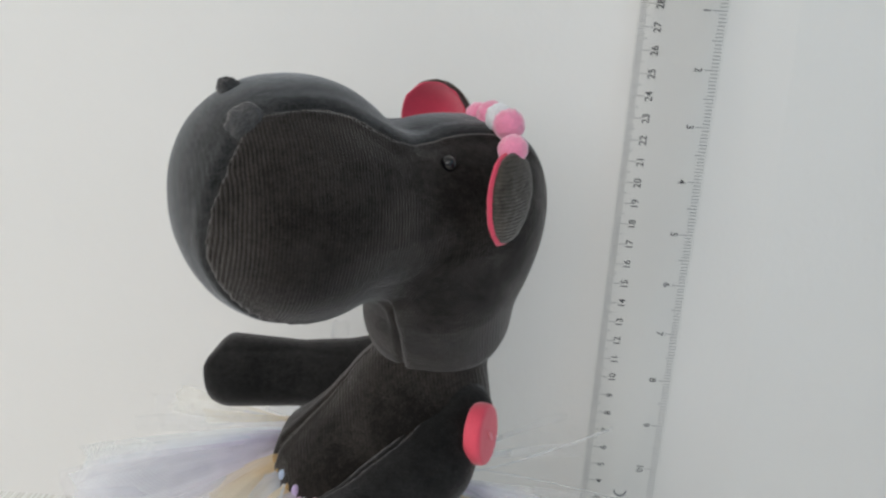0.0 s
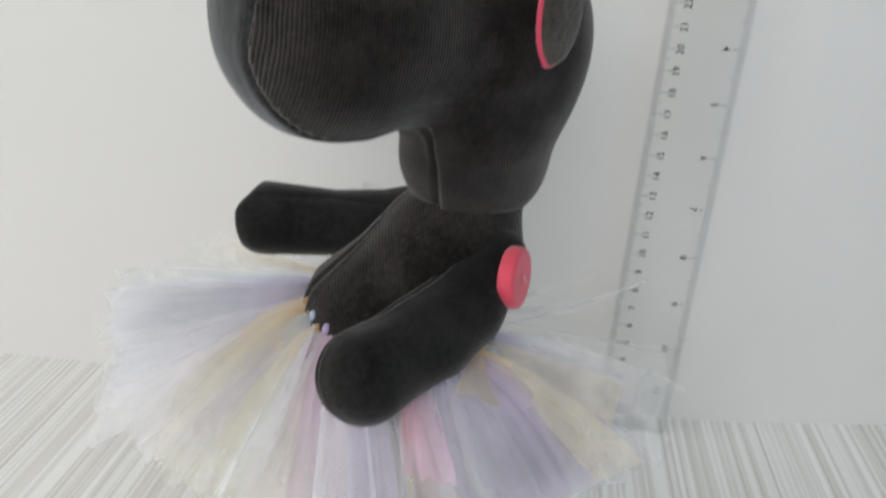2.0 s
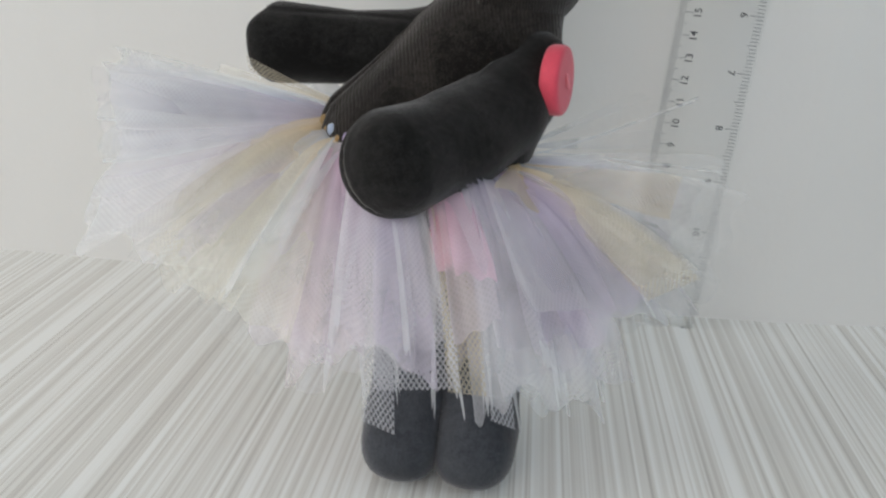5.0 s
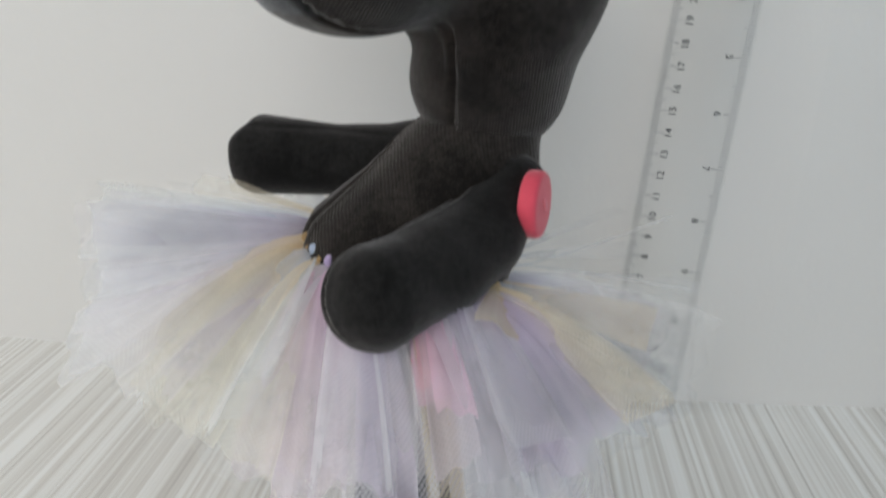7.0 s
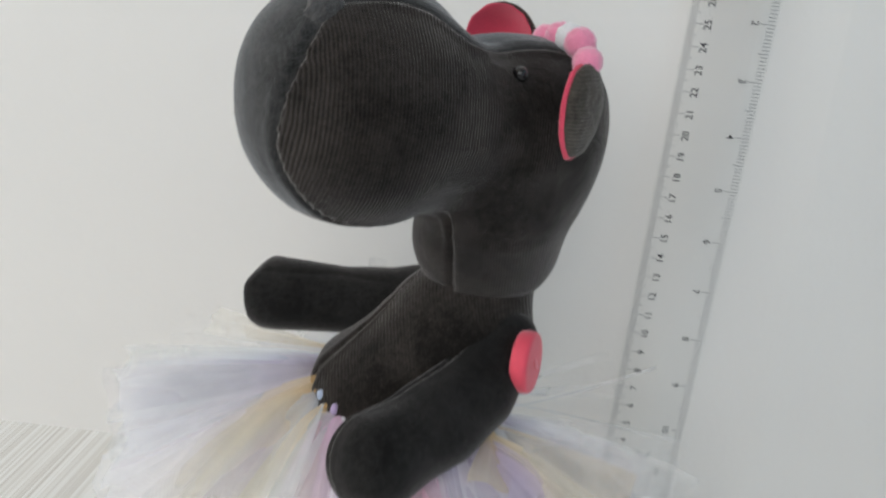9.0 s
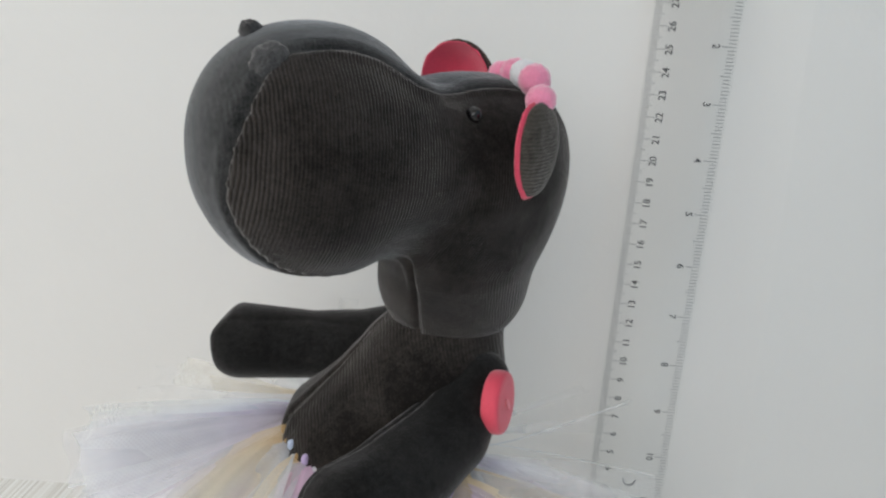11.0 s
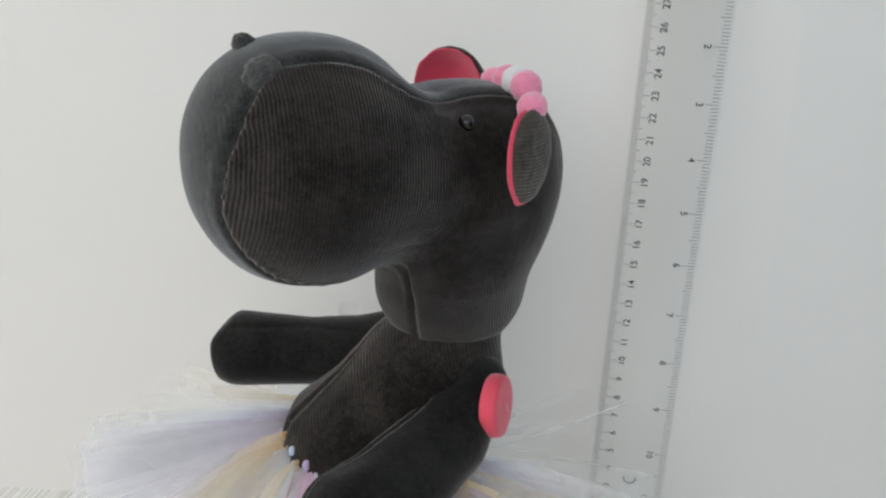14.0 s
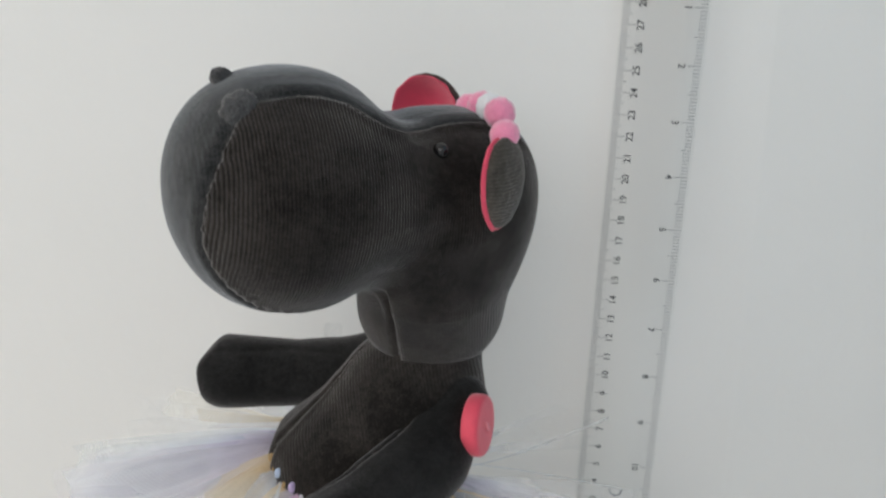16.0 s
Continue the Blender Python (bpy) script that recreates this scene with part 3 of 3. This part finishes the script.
def build_head(bm, rib):
    """The ribbed head; the middle strip and the throat panel are brushed smooth, the strip coloured lighter for window
    light.
    """
    star(bm, head_world(0.0, 0, -0.026), head_distance, 300, 420, HS, 0.12, 0, rib, head_ribs)
    at = np.array([f.calc_center_median() for f in bm.faces])
    for f, kind in zip(bm.faces, panel(at)):
        f.material_index = int(kind)


def plush_hippo():
    root = tagged(new("plush_hippo"), "charcoal ribbed plush hippo with pink-lined ears standing on the laminate", "plush toy")
    head = sewn("head", root, PLUSH, build_head)
    head.data.materials.append(PLUSH_STRIP_LIT)
    head.data.materials.append(PLUSH_THROAT)
    torso = sewn("torso", root, PLUSH_BODY, lambda bm, rib: star(bm, (0.012, 0.248, 0.118), torso_distance, 140, 220, (-0.4, 0, 0.9), 0.09, 0, rib, (0.95, 0.10, 0.15)))
    near_arm = sewn("arm", root, PLUSH_SMOOTH, lambda bm, rib: limb(bm, ARM_JOINTS, near_arm_distance, 110, 120, 0.03, 0, rib, (0.6, 0.4, 0.6)), "charcoal plush arm bent forward")
    sewn("arm", root, PLUSH_SMOOTH, lambda bm, rib: star(bm, (-0.02, 0.262, 0.1365), far_arm_distance, 120, 160, (0.1, 1, 0.1), 0.09, 0, rib, (1, 0, 0)), "charcoal plush arm held straight out")
    arm_seam(near_arm)
    torso_seam(torso)
    head_seam(head)
    for cx in (0.0090, 0.0335):
        sewn("leg", root, PLUSH_LEG, lambda bm, rib: star(bm, (cx, 0.210, 0.036), leg(cx), 90, 90, (0, -0.3, 1), 0.09, 0, rib, (1, 0, 0)))
    # ears: charcoal back and a thick pink lining
    ear = sewn("ear", root, PLUSH_EAR, lambda bm, rib: turned_disc(bm, (0.0585, 0.2085, 0.2305), (0.86, -0.50, -0.05), 0.0126, 0.0147, 0.0034, 0, rib, dome=0.7, near=0.72, rough=0.0003))
    sewn("lining", ear, PINK, lambda bm, rib: turned_disc(bm, (0.0570, 0.2086, 0.2300), (-0.86, 0.50, 0.0), 0.0127, 0.0150, 0.0016, 0, rib, dome=0.6, far=0.74, rough=0.0005), "coral pink ear lining")
    ear = sewn("ear", root, PLUSH_EAR, lambda bm, rib: turned_disc(bm, (0.0306, 0.2634, 0.2458), (0.40, 0.90, 0.10), 0.0139, 0.0136, 0.0022, 0, rib, dome=0.7, cup=-0.0090, rough=0.0003))
    sewn("lining", ear, PINK, lambda bm, rib: turned_disc(bm, (0.0290, 0.2592, 0.2461), (-0.36, -0.93, 0.05), 0.0132, 0.0126, 0.0014, 0, rib, dome=0.6, cup=0.0100, rough=0.0004), "coral pink ear lining")
    sewn("nostril", root, NAP, lambda bm, rib: turned_disc(bm, (-0.0168, 0.1885, 0.2568), (-0.05, -0.72, 0.69), 0.0056, 0.0062, 0.0030, 0, rib, dome=0.6, rough=0.0007))
    sewn("nostril", root, NAP, lambda bm, rib: turned_disc(bm, (-0.0278, 0.2080, 0.2626), (-0.40, -0.20, 0.9), 0.0034, 0.0034, 0.0042, 0, rib, dome=0.5, rough=0.0009))
    sewn("eye", root, EYE_BLACK, lambda bm, rib: turned_disc(bm, (0.0389, 0.2147, 0.2396), (0.30, -0.85, 0.3), 0.0027, 0.0027, 0.0030, 0, rib, dome=1.0), "glossy black bead eye")
    button = sewn("button", root, BUTTON_PINK, lambda bm, rib: turned_disc(bm, (0.0503, 0.2243, 0.1354), (0.945, -0.30, 0.05), 0.0108, 0.0118, 0.0033, 0, rib, dome=0.09), "coral pink joint button")
    sewn("stitch", button, STITCH_PINK, lambda bm, rib: turned_disc(bm, (0.0539, 0.2231, 0.1356), (0.945, -0.30, 0.05), 0.0007, 0.0031, 0.0007, 0, rib, dome=0.6, roll=-0.5))
    sewn("button", root, BUTTON_PINK, lambda bm, rib: turned_disc(bm, (0.0178, 0.2035, 0.0835), (0.10, -0.95, 0.10), 0.0052, 0.0110, 0.0025, 0, rib, dome=0.2), "coral pink joint button")
    return root


plush_hippo()


# ---- the pompom headband ----
def pompom(centre, radius, mat, parent, seed):
    bm = bmesh.new()
    bmesh.ops.create_icosphere(bm, subdivisions=4, radius=radius)
    for v in bm.verts:
        k = noise.noise(v.co * 900 + Vector((seed * 3.1, 0, 0))) * 0.07 + noise.noise(v.co * 2500 + Vector((seed, 1, 0))) * 0.07
        v.co = v.co * (1 + k) + Vector(centre)
    return part("pompom", bm, mat, parent)


def headband():
    root = tagged(new("pompom_headband"), "row of fluffy pink and white pompoms across the plush hippo's head", "headband")
    row = [((0.0592, 0.2131, 0.2450), 0.0047, POM_PINK), ((0.0574, 0.2325, 0.2488), 0.0053, POM_PINK), ((0.0540, 0.2395, 0.2498), 0.0049, POM_WHITE),
           ((0.0508, 0.2455, 0.2495), 0.0050, POM_PINK), ((0.0465, 0.2510, 0.2480), 0.0050, POM_PINK)]
    for k, (c, r, m) in enumerate(row):
        pompom(c, r, m, root, k)
    return root


headband()


# ---- the tulle skirt ----
WAIST = Vector((0.006, 0.246, 0.109))


def waist_point(phi):
    return WAIST + Vector((math.sin(phi) * 0.0396, -math.cos(phi) * 0.0390, -0.004 * math.sin(phi) - 0.002 * math.cos(phi)))


def tulle_strip(root, deg, a, b, droop, colour, rng, lift=0.0):
    """One strip of net knotted round the waistband: it stands out, then droops, and fans out in loose pleats to the cut end from a to b."""
    phi = radians(deg)
    base = waist_point(phi) + Vector((0, 0, lift))
    a, b = Vector(a), Vector(b)
    run, across = (a + b) / 2 - base, (b - a) / 2
    nor = run.cross(across).normalized()
    width, length = 2 * across.length, run.length
    rows, cols = 26, 33
    pleats = max(0.4, width / rng.uniform(0.020, 0.034))
    f1, f2, f3 = rng.uniform(0, 6), rng.uniform(0, 6), rng.uniform(0, 6)
    fan, slack = rng.uniform(0.55, 0.72), rng.uniform(-0.003, 0.003)
    slant, notch = rng.uniform(-0.05, 0.05), rng.uniform(0.0, 0.05)
    crease = (rng.choice((0.0, 0.0, 0.45)), rng.choice((0.0, 0.0, 0.45)))
    pts, gather, hem = np.zeros((rows, cols, 3)), np.zeros((rows, cols)), np.zeros((rows, cols))
    flat = np.zeros((rows, cols, 2))
    deep = min(0.0020, 0.12 * width)
    if "net" in colour:
        notch, slant, deep = 0.0, 0.0, 0.3 * deep
    for r in range(rows):
        v = r / (rows - 1)
        wide = max(0.10, min(1.0, v * 1.12) ** fan) if width > 0.006 else 0.25 + 0.75 * v
        for c in range(cols):
            u = 2 * c / (cols - 1) - 1
            t = v * (1 + v * v * (slant * u - notch * math.sin(3.1 * u + f1) ** 2))
            wave = math.sin(pleats * 3.0 * u + f1 + 0.8 * v) * 0.7 + math.sin(pleats * 6.7 * u + f2 - 1.1 * v) * 0.3
            slope = abs(math.cos(pleats * 3.0 * u + f1 + 0.8 * v))
            p = Vector((base.x + run.x * t, base.y + run.y * t, base.z + run.z * t ** droop))
            p += across * (u * wide) + nor * (wave * deep * v ** 0.7 + slack * math.sin(2.5 * v + f3))
            p.z = max(p.z, 0.002)
            pts[r, c] = p
            gather[r, c] = 0.75 * (1 - v) ** 3 + 0.25 * (1 - v)
            rim = crease[0] * max(0.0, -u) ** 22 + crease[1] * max(0.0, u) ** 22
            hem[r, c] = rim * (0.3 + 0.7 * v) + 0.16 * (1 - slope) ** 3 * (1 - 0.5 * v)
            flat[r, c] = (u * width / 2, v * length)
    bm = bmesh.new()
    ga = bm.verts.layers.float.new("gather")
    he = bm.verts.layers.float.new("hem")
    vs = grid(bm, pts, layers=[(ga, gather), (he, hem)])
    uvl = bm.loops.layers.uv.new("UVMap")
    index = {v: (r, c) for r, line in enumerate(vs) for c, v in enumerate(line)}
    for f in bm.faces:
        for lp in f.loops:
            lp[uvl].uv = flat[index[lp.vert]]
    label = "sheer white tulle strip" if colour == "sheer" else colour + " tulle strip"
    return part("tulle_strip", bm, TULLE[colour], root, label)


def tutu():
    root = tagged(new("tutu_skirt"), "pastel tutu of knotted tulle strips round the hippo's waist", "skirt")
    rng = random.Random(11)
    # degrees round the waist (0 towards the room, -90 to the snout side), the two corners of the cut end, droop, colour
    snout = [
        (-100, (-0.088, 0.190, 0.141), (-0.085, 0.176, 0.123), 1.1, "blue"),
        (-97, (-0.089, 0.188, 0.134), (-0.088, 0.172, 0.113), 1.2, "sheer lavender"),
        (-93, (-0.080, 0.192, 0.129), (-0.086, 0.172, 0.100), 1.3, "white"),
        (-90, (-0.083, 0.184, 0.140), (-0.081, 0.174, 0.128), 1.1, "sheer lavender"),
        (-84, (-0.106, 0.194, 0.088), (-0.098, 0.180, 0.075), 1.3, "folded white"),
        (-79, (-0.096, 0.188, 0.092), (-0.078, 0.170, 0.083), 1.4, "white"),
        (-72, (-0.084, 0.180, 0.087), (-0.063, 0.164, 0.076), 1.5, "yellow"),
        (-65, (-0.067, 0.170, 0.082), (-0.045, 0.160, 0.068), 1.5, "yellow"),
        (-67, (-0.060, 0.165, 0.087), (-0.054, 0.160, 0.085), 1.5, "lavender"),
        (-58, (-0.078, 0.180, 0.078), (-0.049, 0.162, 0.069), 1.5, "sheer"),
    ]
    front = [
        (-50, (-0.045, 0.162, 0.074), (-0.029, 0.154, 0.086), 1.5, "blue"),
        (-47, (-0.043, 0.162, 0.071), (-0.024, 0.154, 0.063), 1.6, "yellow"),
        (-41, (-0.033, 0.159, 0.060), (-0.011, 0.152, 0.057), 1.7, "pink"),
        (-35, (-0.022, 0.157, 0.052), (-0.003, 0.153, 0.062), 1.7, "pink"),
        (-38, (-0.056, 0.175, 0.058), (-0.031, 0.159, 0.051), 1.6, "sheer"),
        (-29, (-0.018, 0.157, 0.049), (0.004, 0.154, 0.058), 1.8, "sheer lavender"),
        (-21, (-0.006, 0.155, 0.067), (0.014, 0.154, 0.062), 2.0, "lavender"),
        (-13, (0.006, 0.154, 0.063), (0.021, 0.155, 0.059), 2.1, "lilac"),
        (-24, (0.002, 0.154, 0.041), (0.010, 0.154, 0.038), 2.0, "white net"),
        (-9, (0.007, 0.154, 0.052), (0.027, 0.156, 0.054), 2.1, "white net"),
    ]
    apron = [
        (4, (0.027, 0.156, 0.053), (0.036, 0.159, 0.051), 2.2, "beige net"),
        (8, (0.028, 0.157, 0.071), (0.039, 0.160, 0.073), 2.0, "pink"),
        (12, (0.041, 0.161, 0.042), (0.047, 0.164, 0.038), 2.2, "white net"),
        (13, (0.036, 0.159, 0.044), (0.047, 0.164, 0.042), 2.2, "white"),
        (17, (0.042, 0.161, 0.044), (0.062, 0.173, 0.040), 2.2, "blue"),
        (19, (0.046, 0.163, 0.044), (0.071, 0.181, 0.037), 2.1, "white"),
        (24, (0.049, 0.165, 0.061), (0.075, 0.185, 0.040), 2.0, "sheer lavender"),
        (30, (0.056, 0.169, 0.052), (0.083, 0.196, 0.041), 2.0, "lavender"),
    ]
    rump = [
        (36, (0.064, 0.173, 0.062), (0.084, 0.194, 0.066), 1.8, "lilac"),
        (40, (0.052, 0.163, 0.079), (0.095, 0.213, 0.057), 1.7, "white"),
        (45, (0.073, 0.177, 0.063), (0.087, 0.193, 0.071), 1.6, "sheer lavender"),
        (51, (0.087, 0.192, 0.074), (0.100, 0.196, 0.080), 1.5, "beige net"),
        (53, (0.085, 0.190, 0.078), (0.097, 0.194, 0.084), 1.5, "yellow"),
        (63, (0.087, 0.186, 0.104), (0.089, 0.190, 0.114), 1.3, "beige net"),
        (67, (0.074, 0.184, 0.108), (0.087, 0.188, 0.116), 1.3, "sheer"),
        (72, (0.110, 0.200, 0.080), (0.113, 0.208, 0.103), 1.3, "sheer"),
        (77, (0.096, 0.198, 0.088), (0.109, 0.204, 0.106), 1.3, "sheer"),
        (57, (0.089, 0.184, 0.065), (0.113, 0.218, 0.069), 1.5, "sheer"),
    ]
    short = [
        (46, (0.036, 0.194, 0.093), (0.045, 0.201, 0.096), 1.2, "gold"),
        (60, (0.034, 0.187, 0.108), (0.049, 0.196, 0.098), 1.2, "gold"),
        (14, (0.026, 0.165, 0.084), (0.037, 0.168, 0.087), 1.6, "rose"),
        (4, (0.019, 0.170, 0.088), (0.028, 0.170, 0.088), 1.6, "rose"),
    ]
    folds = [
        (-8, (0.028, 0.157, 0.049), (0.031, 0.157, 0.048), 2.1, "folded white"),
        (-17, (0.012, 0.154, 0.064), (0.014, 0.154, 0.063), 2.0, "folded white"),
        (-31, (-0.010, 0.155, 0.066), (-0.007, 0.155, 0.066), 1.8, "folded white"),
        (41, (0.090, 0.202, 0.063), (0.098, 0.221, 0.051), 1.6, "folded white"),
        (-50, (-0.045, 0.162, 0.075), (-0.041, 0.160, 0.076), 1.5, "folded white"),
        (14, (0.037, 0.159, 0.045), (0.040, 0.160, 0.043), 2.1, "folded white"),
        (27, (0.053, 0.167, 0.058), (0.056, 0.169, 0.056), 2.0, "folded white"),
        (-25, (0.0115, 0.1535, 0.050), (0.0130, 0.1535, 0.049), 1.9, "folded white"),
        (-12, (-0.0120, 0.1540, 0.053), (-0.0105, 0.1540, 0.052), 1.9, "folded white"),
        (-36, (0.0010, 0.1530, 0.052), (0.0022, 0.1530, 0.051), 1.8, "folded white"),
        (6, (0.0215, 0.1550, 0.046), (0.0230, 0.1550, 0.045), 2.1, "folded white"),
        (19, (0.0470, 0.1635, 0.044), (0.0485, 0.1640, 0.043), 2.1, "folded white"),
        (33, (0.0590, 0.1700, 0.044), (0.0610, 0.1715, 0.043), 2.0, "folded white"),
        (-62, (-0.0700, 0.1700, 0.079), (-0.0680, 0.1690, 0.077), 1.5, "folded white"),
    ]
    behind = [
        (-116, (-0.059, 0.232, 0.135), (-0.057, 0.230, 0.130), 1.1, "beige net"),
        (-110, (-0.094, 0.262, 0.122), (-0.096, 0.262, 0.104), 1.2, "sheer"),
        (-113, (-0.085, 0.262, 0.126), (-0.088, 0.262, 0.112), 1.2, "yellow"),
        (-106, (-0.098, 0.250, 0.118), (-0.100, 0.250, 0.094), 1.4, "sheer"),
        (-125, (-0.052, 0.275, 0.128), (-0.052, 0.275, 0.108), 1.2, "blue"),
        (222, (-0.026, 0.314, 0.138), (-0.018, 0.317, 0.134), 1.0, "sheer"),
        (200, (-0.016, 0.325, 0.124), (0.020, 0.326, 0.116), 1.2, "white"),
        (165, (0.010, 0.324, 0.112), (0.050, 0.322, 0.108), 1.2, "pink"),
        (104, (0.083, 0.255, 0.130), (0.085, 0.255, 0.126), 1.0, "sheer"),
        (100, (0.091, 0.252, 0.116), (0.093, 0.252, 0.109), 1.1, "sheer"),
        (91, (0.100, 0.240, 0.1305), (0.101, 0.240, 0.1295), 1.1, "blue"),
        (86, (0.108, 0.226, 0.1095), (0.109, 0.226, 0.1085), 1.1, "blue"),
    ]
    for deg, a, b, droop, colour in behind + short + folds:
        tulle_strip(root, deg, a, b, droop, colour, rng)
    # the full strips lie two deep, the under one wider, shorter and shifted
    for deg, a, b, droop, colour in snout + front + apron + rump:
        a, b = Vector(a), Vector(b)
        spread = (b - a) * (0.06 if deg < -75 else 0.12)
        tulle_strip(root, deg, a - spread, b + spread, droop, colour, rng)
        if "net" in colour or colour == "folded white" or -12 < deg < 10:
            continue
        base = waist_point(radians(deg))
        spread = (b - a) * rng.uniform(0.1, 0.4)
        shift = (b - a) * rng.uniform(0.2 if deg < -75 else -0.4, 0.5) + Vector((0, rng.uniform(0.0, 0.006), 0))
        reach = rng.uniform(0.94, 1.0) if deg < -75 else rng.uniform(0.82, 0.97)
        a, b = ((c + shift - base) * reach + base for c in (a - spread, b + spread))
        under = colour if rng.random() < 0.6 or -76 < deg < -44 else rng.choice(("white", "sheer lavender", "pink", "white"))
        tulle_strip(root, deg + rng.uniform(-5, 5), a, b, droop, under, rng, lift=-0.0015)
    # knots on the waistband
    for k in range(8):
        phi = radians(-76 + k * 7.5)
        colour = ["lavender", "yellow", "yellow", "blue", "yellow", "lavender", "white", "pink"][k]
        bm = bmesh.new()
        bmesh.ops.create_icosphere(bm, subdivisions=3, radius=0.0013 + 0.0003 * (k % 2))
        c = waist_point(phi) + Vector((0, 0, 0.0010 * ((k % 2) * 2 - 1) + 0.001))
        for v in bm.verts:
            v.co = Vector((v.co.x, v.co.y, v.co.z * 1.35)) * (1 + 0.15 * noise.noise(v.co * 700 + Vector((k, 0, 0)))) + c
        part("knot", bm, KNOT[colour], root, colour + " tulle knot")
    return root


KNOT = {"white": felt("white_knot", (0.80, 0.79, 0.84)), "yellow": felt("golden_knot", (0.50, 0.33, 0.15)), "lavender": felt("lavender_knot", (0.58, 0.46, 0.72)),
        "pink": felt("pink_knot", (0.78, 0.52, 0.58)), "blue": felt("blue_knot", (0.56, 0.66, 0.84))}
tutu()


# ---- the clear ruler leaning on the wall ----
RULE_UP = Vector((0.0502, 0.0408, 0.9979)).normalized()
RULE_SIDE = Vector((1, 0, -0.0503)).normalized()
RULE_OUT = RULE_SIDE.cross(RULE_UP).normalized()
RULE_ZERO = Vector((0.1055, 0.3301, 0.0023)) - RULE_SIDE * 0.0092
RULE_WIDE = 0.0388


def on_rule(v, s, out=0.0):
    return RULE_ZERO + RULE_SIDE * v + RULE_UP * s + RULE_OUT * out


def glyphs(text, size):
    data = bpy.data.curves.new("glyphs", "FONT")
    data.body, data.size, data.align_x, data.align_y, data.resolution_u = text, size, "CENTER", "CENTER", 3
    data.offset = 0.00006
    ob = new("glyphs", data)
    bpy.context.view_layer.update()
    mesh = bpy.data.meshes.new_from_object(ob.evaluated_get(bpy.context.evaluated_depsgraph_get()))
    bpy.data.objects.remove(ob)
    return mesh


def ruler():
    root = tagged(new("ruler"), "clear plastic ruler with black scales leaning upright against the wall", "ruler")
    bm = bmesh.new()
    # cross-section with both scale edges bevelled thin
    prof = [(0.0, -0.0002), (0.0, -0.0007), (0.009, -0.0017), (0.030, -0.0017), (RULE_WIDE, -0.0007), (RULE_WIDE, -0.0002)]
    lines = [[bm.verts.new(on_rule(v, s, o)) for v, o in prof] for s in (-0.0020, 0.0, 0.15, 0.308, 0.310)]
    n = len(prof)
    for a, b in zip(lines, lines[1:]):
        for k in range(n):
            bm.faces.new((a[k], a[(k + 1) % n], b[(k + 1) % n], b[k]))
    bm.faces.new(lines[0][::-1])
    bm.faces.new(lines[-1])
    bmesh.ops.recalc_face_normals(bm, faces=bm.faces)
    part("blade", bm, ACRYLIC, root, "clear bevelled plastic blade", smooth=False)
    bm = bmesh.new()

    def bar(v0, v1, s, w):
        bm.faces.new([bm.verts.new(on_rule(v, q, 0.0001)) for v, q in ((v0, s - w), (v1, s - w), (v1, s + w), (v0, s + w))])
    for k in range(301):
        bar(0.0006, 0.0072 if k % 10 == 0 else 0.0050 if k % 5 == 0 else 0.0036, k / 1000, 0.00013)
    for k in range(193):
        ln = 0.0072 if k % 16 == 0 else 0.0058 if k % 8 == 0 else 0.0044
        bar(RULE_WIDE - ln, RULE_WIDE - 0.0012, 0.3038 - k * 0.0254 / 16, 0.00016)
    part("printed_scale", bm, INK_FINE, root, smooth=False)["kind"] = "stuff"
    # lower rim of the hanging hole, its shade painted as a dark grey half ring
    bm = bmesh.new()
    rings = []
    for a in range(14):
        th = math.pi * (1.0 + a / 13)
        way = RULE_SIDE * math.cos(th) + RULE_UP * math.sin(th)
        hub = on_rule(0.0208, 0.0345, -0.0009)
        rings.append([bm.verts.new(hub + way * (0.0030 + 0.00045 * math.cos(b)) + RULE_OUT * 0.0009 * math.sin(b)) for b in [2 * math.pi * k / 6 for k in range(6)]])
    for a, b in zip(rings, rings[1:]):
        for k in range(6):
            bm.faces.new((a[k], a[(k + 1) % 6], b[(k + 1) % 6], b[k]))
    part("hole_rim_shade", bm, RIM, root, "dark arc for the shade on the hanging hole's rim")
    for k in range(1, 31):
        ob = new("numeral", glyphs(str(k), 0.0046))
        ob.data.materials.append(INK)
        ob.matrix_world = Matrix.Translation(on_rule(0.0092, k / 100, 0.00012)) @ Matrix((RULE_UP, -RULE_SIDE, RULE_OUT)).transposed().to_4x4()
        ob.parent = root
    for k in range(1, 12):
        ob = new("numeral", glyphs(str(k), 0.0046))
        ob.data.materials.append(INK)
        ob.matrix_world = Matrix.Translation(on_rule(0.0289, 0.3038 - 0.0254 * k, 0.00012)) @ Matrix((-RULE_UP, RULE_SIDE, RULE_OUT)).transposed().to_4x4()
        ob.parent = root
    return root


ruler()
